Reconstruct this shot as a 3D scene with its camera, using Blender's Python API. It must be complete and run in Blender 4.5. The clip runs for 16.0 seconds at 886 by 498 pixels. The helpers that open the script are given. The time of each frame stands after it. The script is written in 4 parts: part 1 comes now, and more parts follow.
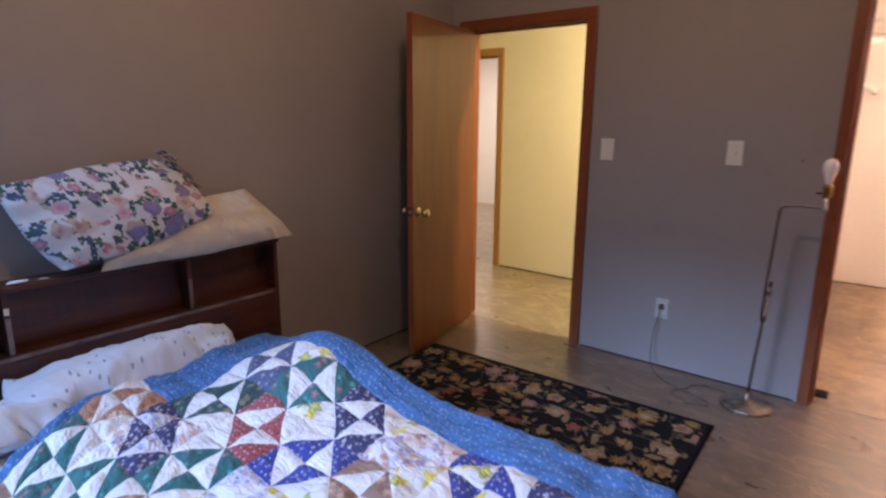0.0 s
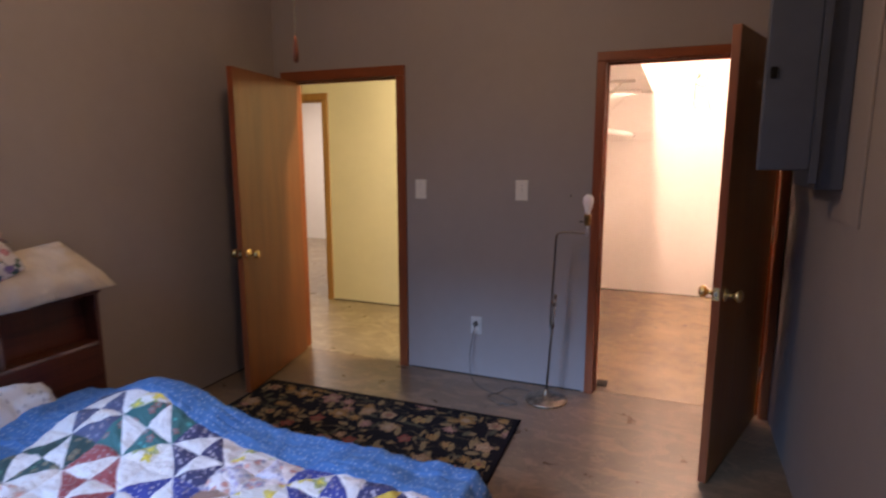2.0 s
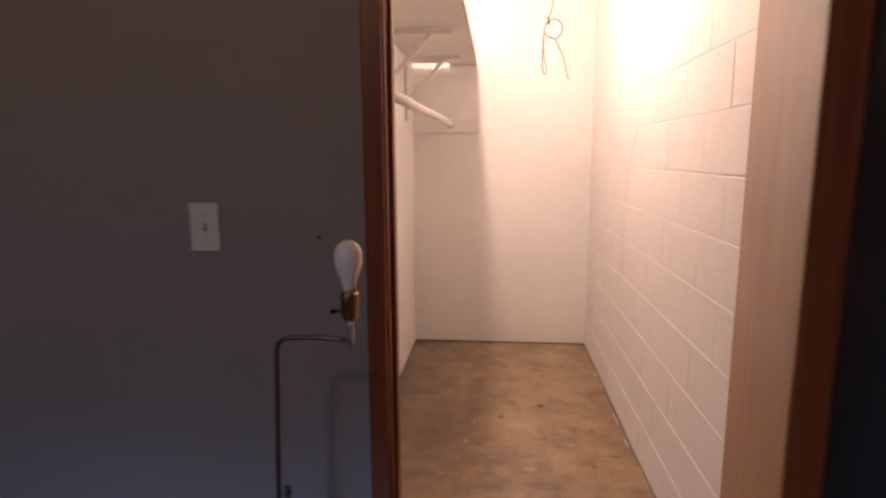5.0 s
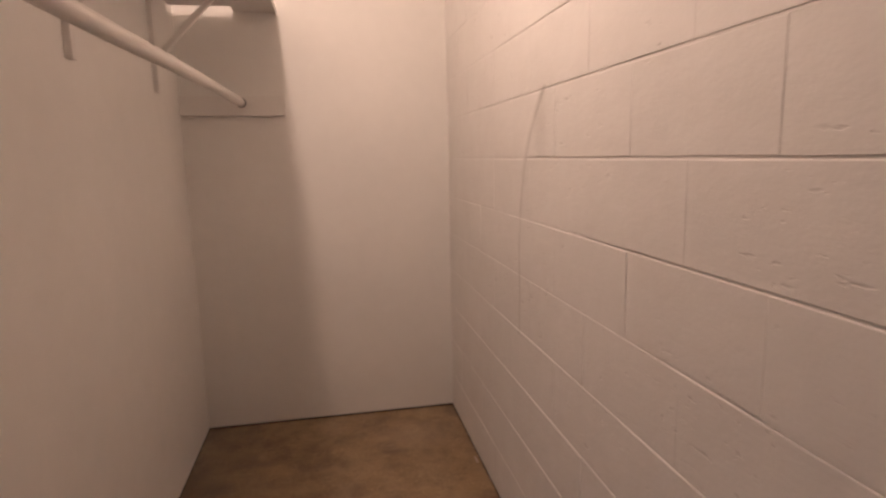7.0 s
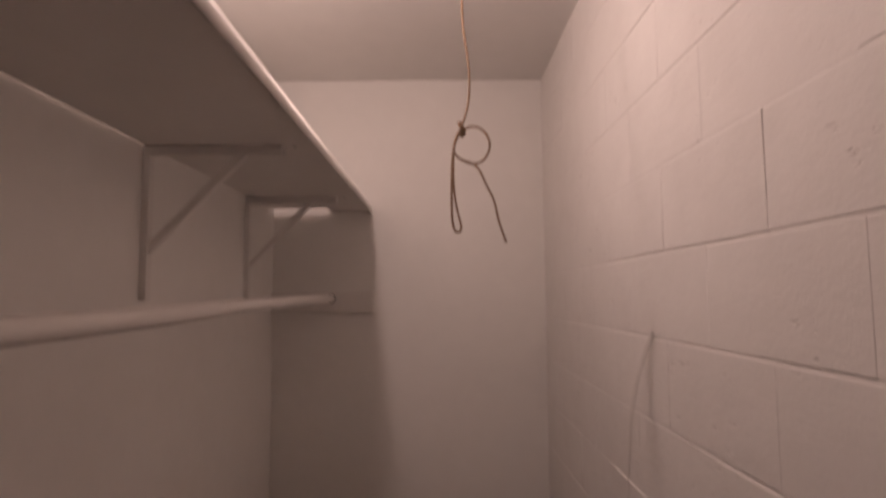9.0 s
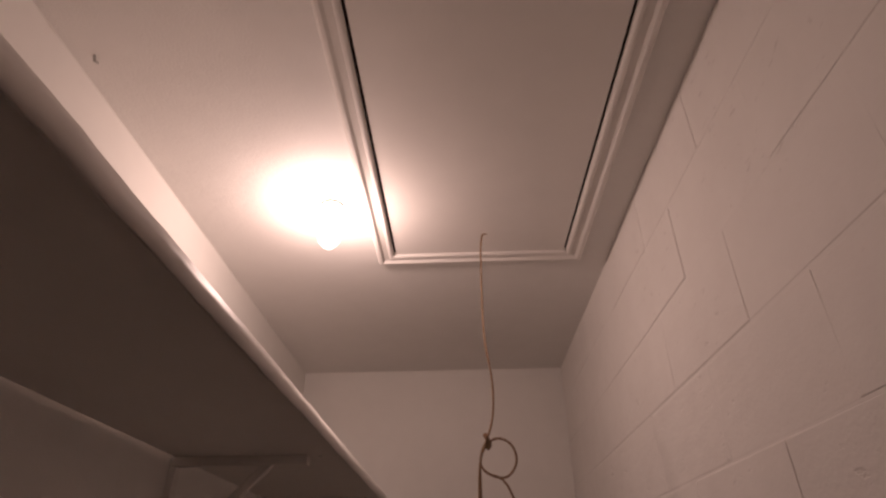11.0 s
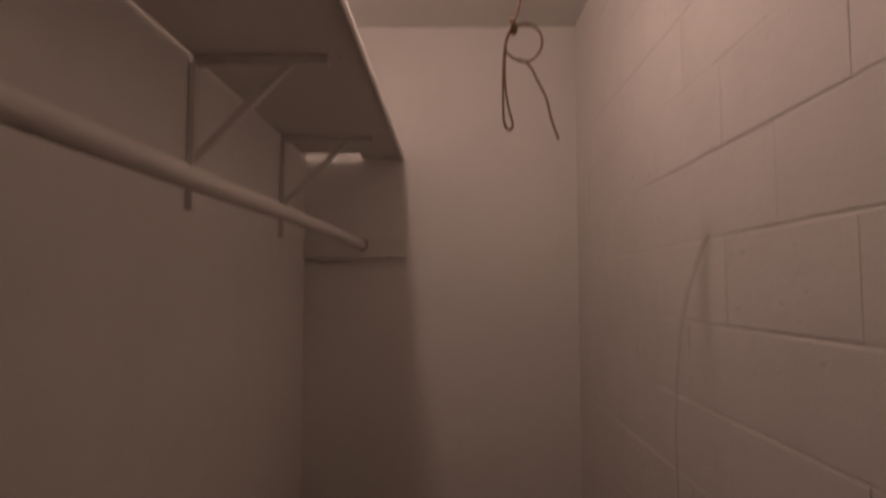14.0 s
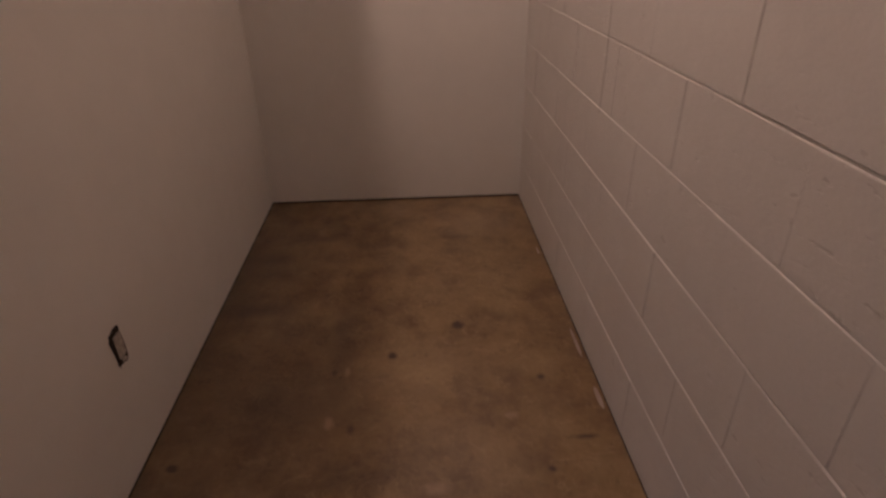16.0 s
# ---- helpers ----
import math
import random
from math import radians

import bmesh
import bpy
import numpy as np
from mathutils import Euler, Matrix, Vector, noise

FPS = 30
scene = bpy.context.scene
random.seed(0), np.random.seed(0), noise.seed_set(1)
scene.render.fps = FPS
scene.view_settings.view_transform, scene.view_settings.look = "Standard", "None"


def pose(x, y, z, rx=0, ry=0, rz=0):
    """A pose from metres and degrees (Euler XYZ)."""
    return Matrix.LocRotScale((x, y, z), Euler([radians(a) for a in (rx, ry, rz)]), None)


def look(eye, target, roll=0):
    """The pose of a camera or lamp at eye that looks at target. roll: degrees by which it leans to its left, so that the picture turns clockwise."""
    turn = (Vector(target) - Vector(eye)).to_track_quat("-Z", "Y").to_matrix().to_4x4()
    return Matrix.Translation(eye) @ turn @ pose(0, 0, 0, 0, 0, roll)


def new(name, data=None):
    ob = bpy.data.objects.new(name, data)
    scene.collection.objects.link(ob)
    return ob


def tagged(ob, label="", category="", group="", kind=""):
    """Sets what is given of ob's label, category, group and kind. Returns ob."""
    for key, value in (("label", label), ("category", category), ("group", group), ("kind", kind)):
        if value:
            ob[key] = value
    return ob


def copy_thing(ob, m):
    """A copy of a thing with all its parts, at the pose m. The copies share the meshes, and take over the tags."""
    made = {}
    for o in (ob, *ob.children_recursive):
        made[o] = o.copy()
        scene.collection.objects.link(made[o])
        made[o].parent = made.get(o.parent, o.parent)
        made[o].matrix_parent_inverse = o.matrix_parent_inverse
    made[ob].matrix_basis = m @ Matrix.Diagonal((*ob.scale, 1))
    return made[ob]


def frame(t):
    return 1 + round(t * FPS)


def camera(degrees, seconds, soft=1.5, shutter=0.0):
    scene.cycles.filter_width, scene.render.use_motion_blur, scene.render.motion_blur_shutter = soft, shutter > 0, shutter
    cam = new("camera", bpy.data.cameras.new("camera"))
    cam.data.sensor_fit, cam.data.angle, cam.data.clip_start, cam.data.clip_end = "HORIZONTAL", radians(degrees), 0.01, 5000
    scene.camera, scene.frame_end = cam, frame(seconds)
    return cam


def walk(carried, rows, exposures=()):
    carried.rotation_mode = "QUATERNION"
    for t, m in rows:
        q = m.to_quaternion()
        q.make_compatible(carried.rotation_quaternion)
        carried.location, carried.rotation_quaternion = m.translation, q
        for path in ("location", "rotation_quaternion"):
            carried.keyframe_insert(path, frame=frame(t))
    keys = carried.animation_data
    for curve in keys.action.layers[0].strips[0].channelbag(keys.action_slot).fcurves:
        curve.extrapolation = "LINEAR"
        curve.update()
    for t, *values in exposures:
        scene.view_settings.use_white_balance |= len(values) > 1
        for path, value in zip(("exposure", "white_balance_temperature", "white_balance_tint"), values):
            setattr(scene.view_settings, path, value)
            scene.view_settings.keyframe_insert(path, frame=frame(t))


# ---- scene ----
cam = camera(75.3, 16.0, soft=2.4, shutter=0.5)
PATH = [
    (0, (0.556, -3.232, 1.395), (-0.653, -1.701, 0.954), 0.4),
    (0.5, (0.638, -3.493, 1.426), (-0.427, -1.856, 0.996), 0.3),
    (1, (0.695, -3.534, 1.434), (-0.323, -1.866, 1.01), 0.2),
    (1.5, (0.765, -3.529, 1.473), (-0.155, -1.793, 1.096), 0.1),
    (2, (0.77, -3.447, 1.47), (0.026, -1.621, 1.137), -0.1),
    (2.5, (0.767, -3.189, 1.447), (0.07, -1.341, 1.131), -0.4),
    (3, (0.717, -2.986, 1.434), (0.15, -1.093, 1.126), -0.3),
    (3.2, (0.713, -2.861, 1.428), (0.244, -0.941, 1.124), -0.4),
    (5.3, (0.625, -1.17, 1.415), (0.55, 0.802, 1.093), -0.5),
    (5.5, (0.632, -1.018, 1.412), (0.651, 0.957, 1.096), -0.8),
    (6, (0.679, -0.638, 1.4), (0.821, 1.331, 1.08), -1.2),
    (6.5, (0.665, -0.366, 1.381), (0.935, 1.591, 1.074), -1.0),
    (7, (0.701, -0.117, 1.366), (1.075, 1.821, 1.047), -1.2),
    (7.5, (0.757, 0.098, 1.43), (1.072, 2.048, 1.113), -1.4),
    (8, (0.788, 0.177, 1.537), (0.985, 2.146, 1.243), -1.5),
    (8.5, (0.774, 0.133, 1.614), (0.867, 2.125, 1.46), -1.5),
    (8.6, (0.8, 0.147, 1.617), (0.858, 2.144, 1.516), -0.7),
    (9, (0.815, 0.127, 1.65), (0.826, 2.121, 1.81), -0.4),
    (9.5, (0.827, 0.111, 1.703), (0.811, 2.06, 2.151), -0.7),
    (10, (0.818, 0.064, 1.734), (0.766, 1.936, 2.437), -0.8),
    (10.2, (0.81, 0.047, 1.738), (0.757, 1.872, 2.553), -0.7),
    (12.5, (0.803, 0.074, 1.641), (0.771, 1.744, 2.742), -0.8),
    (13, (0.769, 0.099, 1.57), (0.74, 1.906, 2.428), -0.5),
    (13.5, (0.744, 0.134, 1.505), (0.712, 2.074, 1.991), -0.2),
    (14, (0.732, 0.157, 1.434), (0.693, 2.152, 1.572), 0.1),
    (14.5, (0.706, 0.136, 1.377), (0.683, 2.125, 1.178), -0.7),
    (15, (0.708, 0.135, 1.291), (0.685, 2.077, 0.815), -0.4),
    (15.2, (0.748, 0.154, 1.254), (0.716, 2.049, 0.615), -0.3),
    (15.5, (0.751, 0.136, 1.236), (0.767, 1.965, 0.427), -0.5),
    (16, (0.773, 0.075, 1.225), (0.857, 1.823, 0.257), -0.9),
]
EXPOSURES = [(0.0, 0.04, 7100, 18), (0.5, -0.26, 7100, 18), (1.0, -0.46, 7100, 18), (1.5, -0.44, 7100, 18), (2.0, -0.18, 7100, 18), (2.5, -0.1, 7100, 18),
             (3.2, -0.01, 7100, 18), (5.3, -1.29, 6500, 14), (6.0, -1.59, 6500, 10), (7.0, -2.15, 6500, 11), (8.5, -2.93, 6350, 15), (9.0, -3.25, 6050, 17),
             (9.5, -3.57, 6150, 19), (10.2, -3.86, 6350, 19), (12.5, -4.58, 6350, 20), (13.0, -4.31, 6350, 20), (13.5, -4.13, 6500, 19), (14.5, -3.61, 6520, 17),
             (15.5, -3.03, 6450, 15), (16.0, -2.81, 6450, 15)]
walk(cam, [(t, look(eye, target, roll)) for t, eye, target, roll in PATH], EXPOSURES)

# ---- light ----
WL, WE, CEIL = -1.92, 1.31, 2.69          # bedroom side walls, ceiling height
world = bpy.data.worlds.new("world")
scene.world = world
world.use_nodes = True
wn = world.node_tree
sky = wn.nodes.new("ShaderNodeTexSky")
sky.sky_type, sky.sun_disc, sky.sun_elevation, sky.sun_rotation = "NISHITA", False, radians(35), radians(60)
wn.links.new(sky.outputs[0], wn.nodes["Background"].inputs[0])
wn.nodes["Background"].inputs[1].default_value = 0.06


def lamp(name, kind, m, power, color, size=0.1, size_y=None, spread=180):
    d = bpy.data.lights.new(name, kind)
    d.energy, d.color = power, color
    if kind == "AREA":
        d.shape, d.size, d.size_y, d.spread = "RECTANGLE", size, size_y or size, radians(spread)
    else:
        d.shadow_soft_size = size
    ob = new(name, d)
    ob.matrix_world = m
    return ob


LAMP = Vector((0.454, 1.390, 2.585))       # bare bulb on the closet ceiling
sun = bpy.data.lights.new("overcast_sun", "SUN")
sun.energy, sun.angle, sun.color = 3.5, radians(11), (0.275, 0.50, 1.0)
new("overcast_sun", sun).matrix_world = look((0, 0, 0), (0.24, 1.0, -0.58))
lamp("closet_bulb_light", "POINT", Matrix.Translation(LAMP), 116, (1.0, 0.71, 0.585), 0.04)
lamp("closet_bulb_underside", "AREA", look(LAMP - Vector((0, 0, 0.045)), LAMP - Vector((0, 0.0001, 1))), 21.5, (1.0, 0.71, 0.585), 0.05, 0.05)
lamp("window_daylight", "AREA", look((-1.4, -4.5, 2.6), (-0.75, -2.5, 0.3)), 19, (0.245, 0.505, 1.0), 1.0, 0.75, 75)
LIGHT_Z = 2.38                            # height of an inferred, unseen lamp over the middle of the bedroom
lamp("bedroom_unseen_light", "POINT", Matrix.Translation((-0.30, -1.972, LIGHT_Z)), 27, (1.0, 0.72, 0.52), 0.085)
# Unseen lamps added to brighten the hall and the room beyond it.
lamp("unseen_hall_light", "AREA", look((-0.38, 0.42, 2.45), (-0.90, 0.80, 0)), 47, (1.0, 0.85, 0.54), 0.12, 0.12)
lamp("unseen_far_room_light", "AREA", look((-4.3, 3.2, 2.42), (-4.4, 3.4, 0)), 58, (1.0, 0.86, 0.80), 0.6, 0.6)


# ---- node and mesh helpers ----
class Nodes:
    """Short hand for building a node material."""

    def __init__(self, name, rough=0.6, metal=0.0):
        self.mat = bpy.data.materials.new(name)
        self.mat.use_nodes = True
        self.t = self.mat.node_tree
        self.b = self.t.nodes["Principled BSDF"]
        self.b.inputs["Roughness"].default_value = rough
        self.b.inputs["Metallic"].default_value = metal

    def put(self, socket, v):
        if isinstance(v, bpy.types.NodeSocket):
            self.t.links.new(v, socket)
        elif isinstance(v, (tuple, list)) and len(v) == 3 and socket.type == "RGBA":
            socket.default_value = (*v, 1)
        else:
            socket.default_value = v

    def node(self, kind, out=0, props=(), **ins):
        n = self.t.nodes.new(kind)
        for k, v in props:
            setattr(n, k, v)
        for k, v in ins.items():
            self.put(n.inputs[int(k[1:])] if k[0] == "i" and k[1:].isdigit() else n.inputs[k], v)
        return n.outputs[out]

    def math(self, op, a, b=0.0, c=0.0):
        return self.node("ShaderNodeMath", props=(("operation", op),), i0=a, i1=b, i2=c)

    def coord(self, which="Object"):
        return self.t.nodes.new("ShaderNodeTexCoord").outputs[which]

    def mapped(self, v, scale=(1, 1, 1), rot=(0, 0, 0), loc=(0, 0, 0)):
        return self.node("ShaderNodeMapping", i0=v, i1=loc, i2=rot, i3=scale)

    def noise(self, v, scale, detail=4.0, rough=0.55, dist=0.0):
        n = self.t.nodes.new("ShaderNodeTexNoise")
        self.put(n.inputs["Vector"], v)
        for k, x in (("Scale", scale), ("Detail", detail), ("Roughness", rough), ("Distortion", dist)):
            n.inputs[k].default_value = x
        return n.outputs[0]

    def ramp(self, f, stops, hard=False):
        n = self.t.nodes.new("ShaderNodeValToRGB")
        r = n.color_ramp
        r.interpolation = "CONSTANT" if hard else "LINEAR"
        while len(r.elements) < len(stops):
            r.elements.new(0.5)
        for e, (p, c) in zip(r.elements, stops):
            e.position, e.color = p, (*c, 1) if len(c) == 3 else c
        self.put(n.inputs[0], f)
        return n.outputs[0]

    def mix(self, f, a, b, kind="MIX"):
        n = self.t.nodes.new("ShaderNodeMix")
        n.data_type, n.blend_type = "RGBA", kind
        self.put(n.inputs[0], f), self.put(n.inputs[6], a), self.put(n.inputs[7], b)
        return n.outputs[2]

    def bump(self, height, strength=0.3, dist=0.01, normal=None):
        n = self.t.nodes.new("ShaderNodeBump")
        n.inputs["Strength"].default_value, n.inputs["Distance"].default_value = strength, dist
        self.put(n.inputs["Height"], height)
        if normal:
            self.put(n.inputs["Normal"], normal)
        self.t.links.new(n.outputs[0], self.b.inputs["Normal"])
        return n.outputs[0]

    def color(self, c):
        self.put(self.b.inputs["Base Color"], c)
        return self.mat


G3 = lambda v: (v, v, v)


def paint(name, color, vary=0.06, rough=0.55, lump=0.15):
    """Rolled wall paint: orange-peel relief and faint large blotches."""
    n = Nodes(name, rough)
    o = n.coord()
    a = n.noise(o, 1.3, 3)
    b = n.noise(o, 14, 4)
    f = n.math("ADD", n.math("MULTIPLY", a, 0.7), n.math("MULTIPLY", b, 0.3))
    lo, hi = [c * (1 - vary * 1.6) for c in color], [min(1, c * (1 + vary)) for c in color]
    n.bump(n.noise(o, 190, 2), lump, 0.004, n.bump(n.noise(o, 9, 3), lump, 0.01))
    return n.color(n.ramp(f, [(0.3, lo), (0.7, hi)]))


def block_paint():
    """White paint on concrete block: coarse grain, small pits that the paint did not fill."""
    n = Nodes("white_block_paint", 0.62)
    o = n.node("ShaderNodeNewGeometry", 0)
    f = n.math("ADD", n.math("MULTIPLY", n.noise(o, 1.6, 3), 0.6), n.math("MULTIPLY", n.noise(o, 11, 4), 0.4))
    c = n.ramp(f, [(0.3, (0.80, 0.768, 0.73)), (0.7, (0.87, 0.842, 0.805))])
    pit = n.noise(n.mapped(o, (1, 0.35, 1)), 70, 3, 0.6)
    zone = n.ramp(n.noise(n.mapped(o, loc=(4, 2, 7)), 5, 3), [(0.48, G3(0)), (0.62, G3(1))])
    pit = n.math("MULTIPLY", n.ramp(pit, [(0.63, G3(0)), (0.70, G3(1))]), zone)
    c = n.mix(n.math("MULTIPLY", pit, 0.35), c, (0.45, 0.40, 0.36))
    n.bump(n.noise(o, 150, 3), 0.14, 0.004, n.bump(n.math("MULTIPLY", pit, -1.0), 0.45, 0.004, n.bump(n.noise(n.mapped(o, (1, 0.5, 1)), 16, 4), 0.2, 0.012)))
    return n.color(c)


def wood(name, dark, light, along=(14, 14, 0.9), rough=0.38, fine=60):
    """Stained timber with the grain along z of the object."""
    n = Nodes(name, rough)
    o = n.coord()
    w = n.noise(n.mapped(o, along), 2.2, 6, 0.6, 0.9)
    s = n.noise(n.mapped(o, (fine, fine, 2.5)), 2.0, 3)
    big = n.noise(n.mapped(o, (3, 3, 0.7)), 1.5, 2)
    f = n.math("ADD", n.math("ADD", n.math("MULTIPLY", w, 0.5), n.math("MULTIPLY", s, 0.25)), n.math("MULTIPLY", big, 0.25))
    n.put(n.b.inputs["Roughness"], n.math("MULTIPLY_ADD", s, 0.25, rough - 0.1))
    n.bump(s, 0.12, 0.002)
    return n.color(n.ramp(f, [(0.36, dark), (0.64, light)]))


def plain(name, color, rough=0.5, metal=0.0, scale=40, vary=0.15):
    n = Nodes(name, rough, metal)
    f = n.noise(n.coord(), scale, 4)
    n.put(n.b.inputs["Roughness"], n.math("MULTIPLY_ADD", f, 0.2, rough - 0.1))
    return n.color(n.ramp(f, [(0.3, [c * (1 - vary) for c in color]), (0.7, [min(1, c * (1 + vary)) for c in color])]))


def concrete(name, dark, light, stain, amount):
    n = Nodes(name, 0.4)
    o = n.coord()
    big = n.noise(o, 1.7, 5, 0.6, 1.2)
    mid = n.noise(n.mapped(o, (1, 1, 1), loc=(3, 1, 0)), 6.0, 6, 0.62, 0.6)
    fine = n.noise(o, 55, 5)
    f = n.math("ADD", n.math("ADD", n.math("MULTIPLY", big, 0.45), n.math("MULTIPLY", mid, 0.4)), n.math("MULTIPLY", fine, 0.15))
    base = n.ramp(f, [(0.34, dark), (0.66, light)])
    st = n.noise(n.mapped(o, (1, 1, 1), loc=(7, 4, 0)), 3.1, 5, 0.7, 0.8)
    m = n.ramp(st, [(0.50, G3(0)), (0.75, G3(amount))])
    c = n.mix(m, base, stain)
    # pale trowel arcs
    arc = n.noise(n.mapped(o, (1.0, 1.6, 1.0), loc=(2, 6, 0)), 3.4, 2, 0.5, 2.2)
    arc = n.math("LESS_THAN", n.math("ABSOLUTE", n.math("ADD", arc, -0.5)), 0.012)
    c = n.mix(n.math("MULTIPLY", arc, n.math("MULTIPLY", mid, 0.55)), c, [min(1, x * 1.5) for x in light])
    # broad pale sweeps of the trowel with ragged edges
    sweep = n.noise(n.mapped(o, (1.0, 2.1, 1.0), loc=(5, 8, 0), rot=(0, 0, 0.5)), 3.0, 5, 0.62, 2.0)
    c = n.mix(n.ramp(sweep, [(0.53, G3(0)), (0.60, G3(0.55)), (0.72, G3(0.1))]), c, [min(1, x * 1.35) for x in light])
    # trowel swirls show as slight changes of gloss
    swirl = n.noise(n.mapped(o, (1.0, 1.5, 1.0), loc=(8, 3, 0)), 6.0, 3, 0.55, 1.5)
    n.b.inputs["Coat Weight"].default_value = 0.32
    n.put(n.b.inputs["Coat Roughness"], n.math("MULTIPLY_ADD", swirl, 0.30, 0.02))
    n.put(n.b.inputs["Roughness"], n.math("MULTIPLY_ADD", mid, 0.45, 0.12))
    n.bump(fine, 0.1, 0.003, n.bump(mid, 0.10, 0.004))
    return n.color(c)


def stained_slab():
    """Old unsealed slab: soft brown mottling, grey patches, a few dark stains and chips."""
    n = Nodes("stained_concrete", 0.5)
    o = n.coord()
    big = n.noise(o, 1.5, 4, 0.55)
    mid = n.noise(n.mapped(o, loc=(3, 1, 0)), 5.0, 5, 0.6)
    fine = n.noise(o, 60, 5)
    f = n.math("ADD", n.math("ADD", n.math("MULTIPLY", big, 0.4), n.math("MULTIPLY", mid, 0.45)), n.math("MULTIPLY", fine, 0.15))
    c = n.ramp(f, [(0.36, (0.115, 0.064, 0.032)), (0.47, (0.228, 0.143, 0.067)), (0.55, (0.278, 0.182, 0.087)), (0.66, (0.385, 0.268, 0.137))])

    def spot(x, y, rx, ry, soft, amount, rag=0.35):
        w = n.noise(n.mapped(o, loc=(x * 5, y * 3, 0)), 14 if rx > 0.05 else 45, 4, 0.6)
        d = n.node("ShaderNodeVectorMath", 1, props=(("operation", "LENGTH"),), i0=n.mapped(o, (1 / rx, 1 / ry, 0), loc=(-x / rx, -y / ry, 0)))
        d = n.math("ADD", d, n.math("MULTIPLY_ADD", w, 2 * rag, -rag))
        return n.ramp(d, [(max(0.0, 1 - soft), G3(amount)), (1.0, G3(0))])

    # hand-sized mottling
    c = n.mix(n.ramp(n.noise(n.mapped(o, loc=(9, 2, 0)), 7, 5, 0.6), [(0.47, G3(0)), (0.72, G3(0.58))]), c, (0.095, 0.045, 0.026))
    c = n.mix(n.ramp(n.noise(n.mapped(o, loc=(1, 7, 0)), 8, 5, 0.6), [(0.50, G3(0)), (0.74, G3(0.38))]), c, (0.36, 0.245, 0.125))
    # fine dark specks and pale trowel scrapes
    c = n.mix(n.ramp(n.noise(n.mapped(o, loc=(5, 5, 0)), 34, 4, 0.6), [(0.60, G3(0)), (0.72, G3(0.45))]), c, (0.075, 0.038, 0.024))
    scrape = n.math("LESS_THAN", n.math("ABSOLUTE", n.math("ADD", n.noise(n.mapped(o, (1.0, 1.7, 1.0), loc=(2, 6, 0)), 5.0, 2, 0.5, 2.4), -0.5)), 0.010)
    c = n.mix(n.math("MULTIPLY", scrape, n.math("MULTIPLY", big, 0.5)), c, (0.42, 0.29, 0.16))
    # greyer, paler patches near the end wall and mid floor
    for q in ((1.03, 2.55, 0.24, 0.20, 0.9, 0.35), (0.66, 2.72, 0.10, 0.14, 0.9, 0.3), (0.74, 1.50, 0.22, 0.20, 0.95, 0.2), (0.83, 1.15, 0.22, 0.22, 0.95, 0.15)):
        c = n.mix(spot(*q), c, (0.46, 0.34, 0.215))
    # darker colour along the plain wall, and stains
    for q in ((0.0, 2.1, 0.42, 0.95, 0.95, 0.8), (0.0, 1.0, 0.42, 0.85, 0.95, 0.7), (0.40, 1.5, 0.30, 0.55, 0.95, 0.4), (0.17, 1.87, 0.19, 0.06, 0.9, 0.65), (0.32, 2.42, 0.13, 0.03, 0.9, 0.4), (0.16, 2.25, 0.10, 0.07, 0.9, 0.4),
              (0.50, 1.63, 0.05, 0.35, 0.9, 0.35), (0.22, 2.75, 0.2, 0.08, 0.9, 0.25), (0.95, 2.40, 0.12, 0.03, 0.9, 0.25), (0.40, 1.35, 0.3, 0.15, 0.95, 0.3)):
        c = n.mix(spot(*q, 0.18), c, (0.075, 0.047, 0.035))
    for q in ((0.901, 1.727, 0.028, 0.03, 0.6, 0.85), (0.673, 1.573, 0.02, 0.022, 0.6, 0.85), (1.14, 1.437, 0.016, 0.016, 0.6, 0.8), (0.104, 1.154, 0.02, 0.018, 0.6, 0.85), (1.097, 1.087, 0.014, 0.014, 0.6, 0.8),
              (1.21, 1.19, 0.05, 0.012, 0.7, 0.7), (0.49, 1.50, 0.012, 0.02, 0.6, 0.6), (0.56, 1.26, 0.014, 0.03, 0.7, 0.6)):
        c = n.mix(spot(*q, 0.5), c, (0.05, 0.028, 0.024))
    for q in ((0.497, 1.286, 0.018, 0.03, 0.6, 0.6), (1.021, 1.282, 0.03, 0.02, 0.7, 0.5), (0.797, 1.046, 0.05, 0.025, 0.8, 0.5), (0.53, 1.50, 0.012, 0.03, 0.7, 0.4)):
        c = n.mix(spot(*q, 0.5), c, (0.40, 0.27, 0.17))
    n.b.inputs["Coat Weight"].default_value, n.b.inputs["Coat Roughness"].default_value = 1.0, 0.15
    n.put(n.b.inputs["Roughness"], n.math("MULTIPLY_ADD", mid, 0.30, 0.40))
    n.b.inputs["Specular IOR Level"].default_value = 0.25
    n.bump(fine, 0.14, 0.003, n.bump(mid, 0.30, 0.012))
    n.put(n.b.inputs["Coat Roughness"], n.math("MULTIPLY_ADD", mid, 0.30, 0.04))
    return n.color(c)


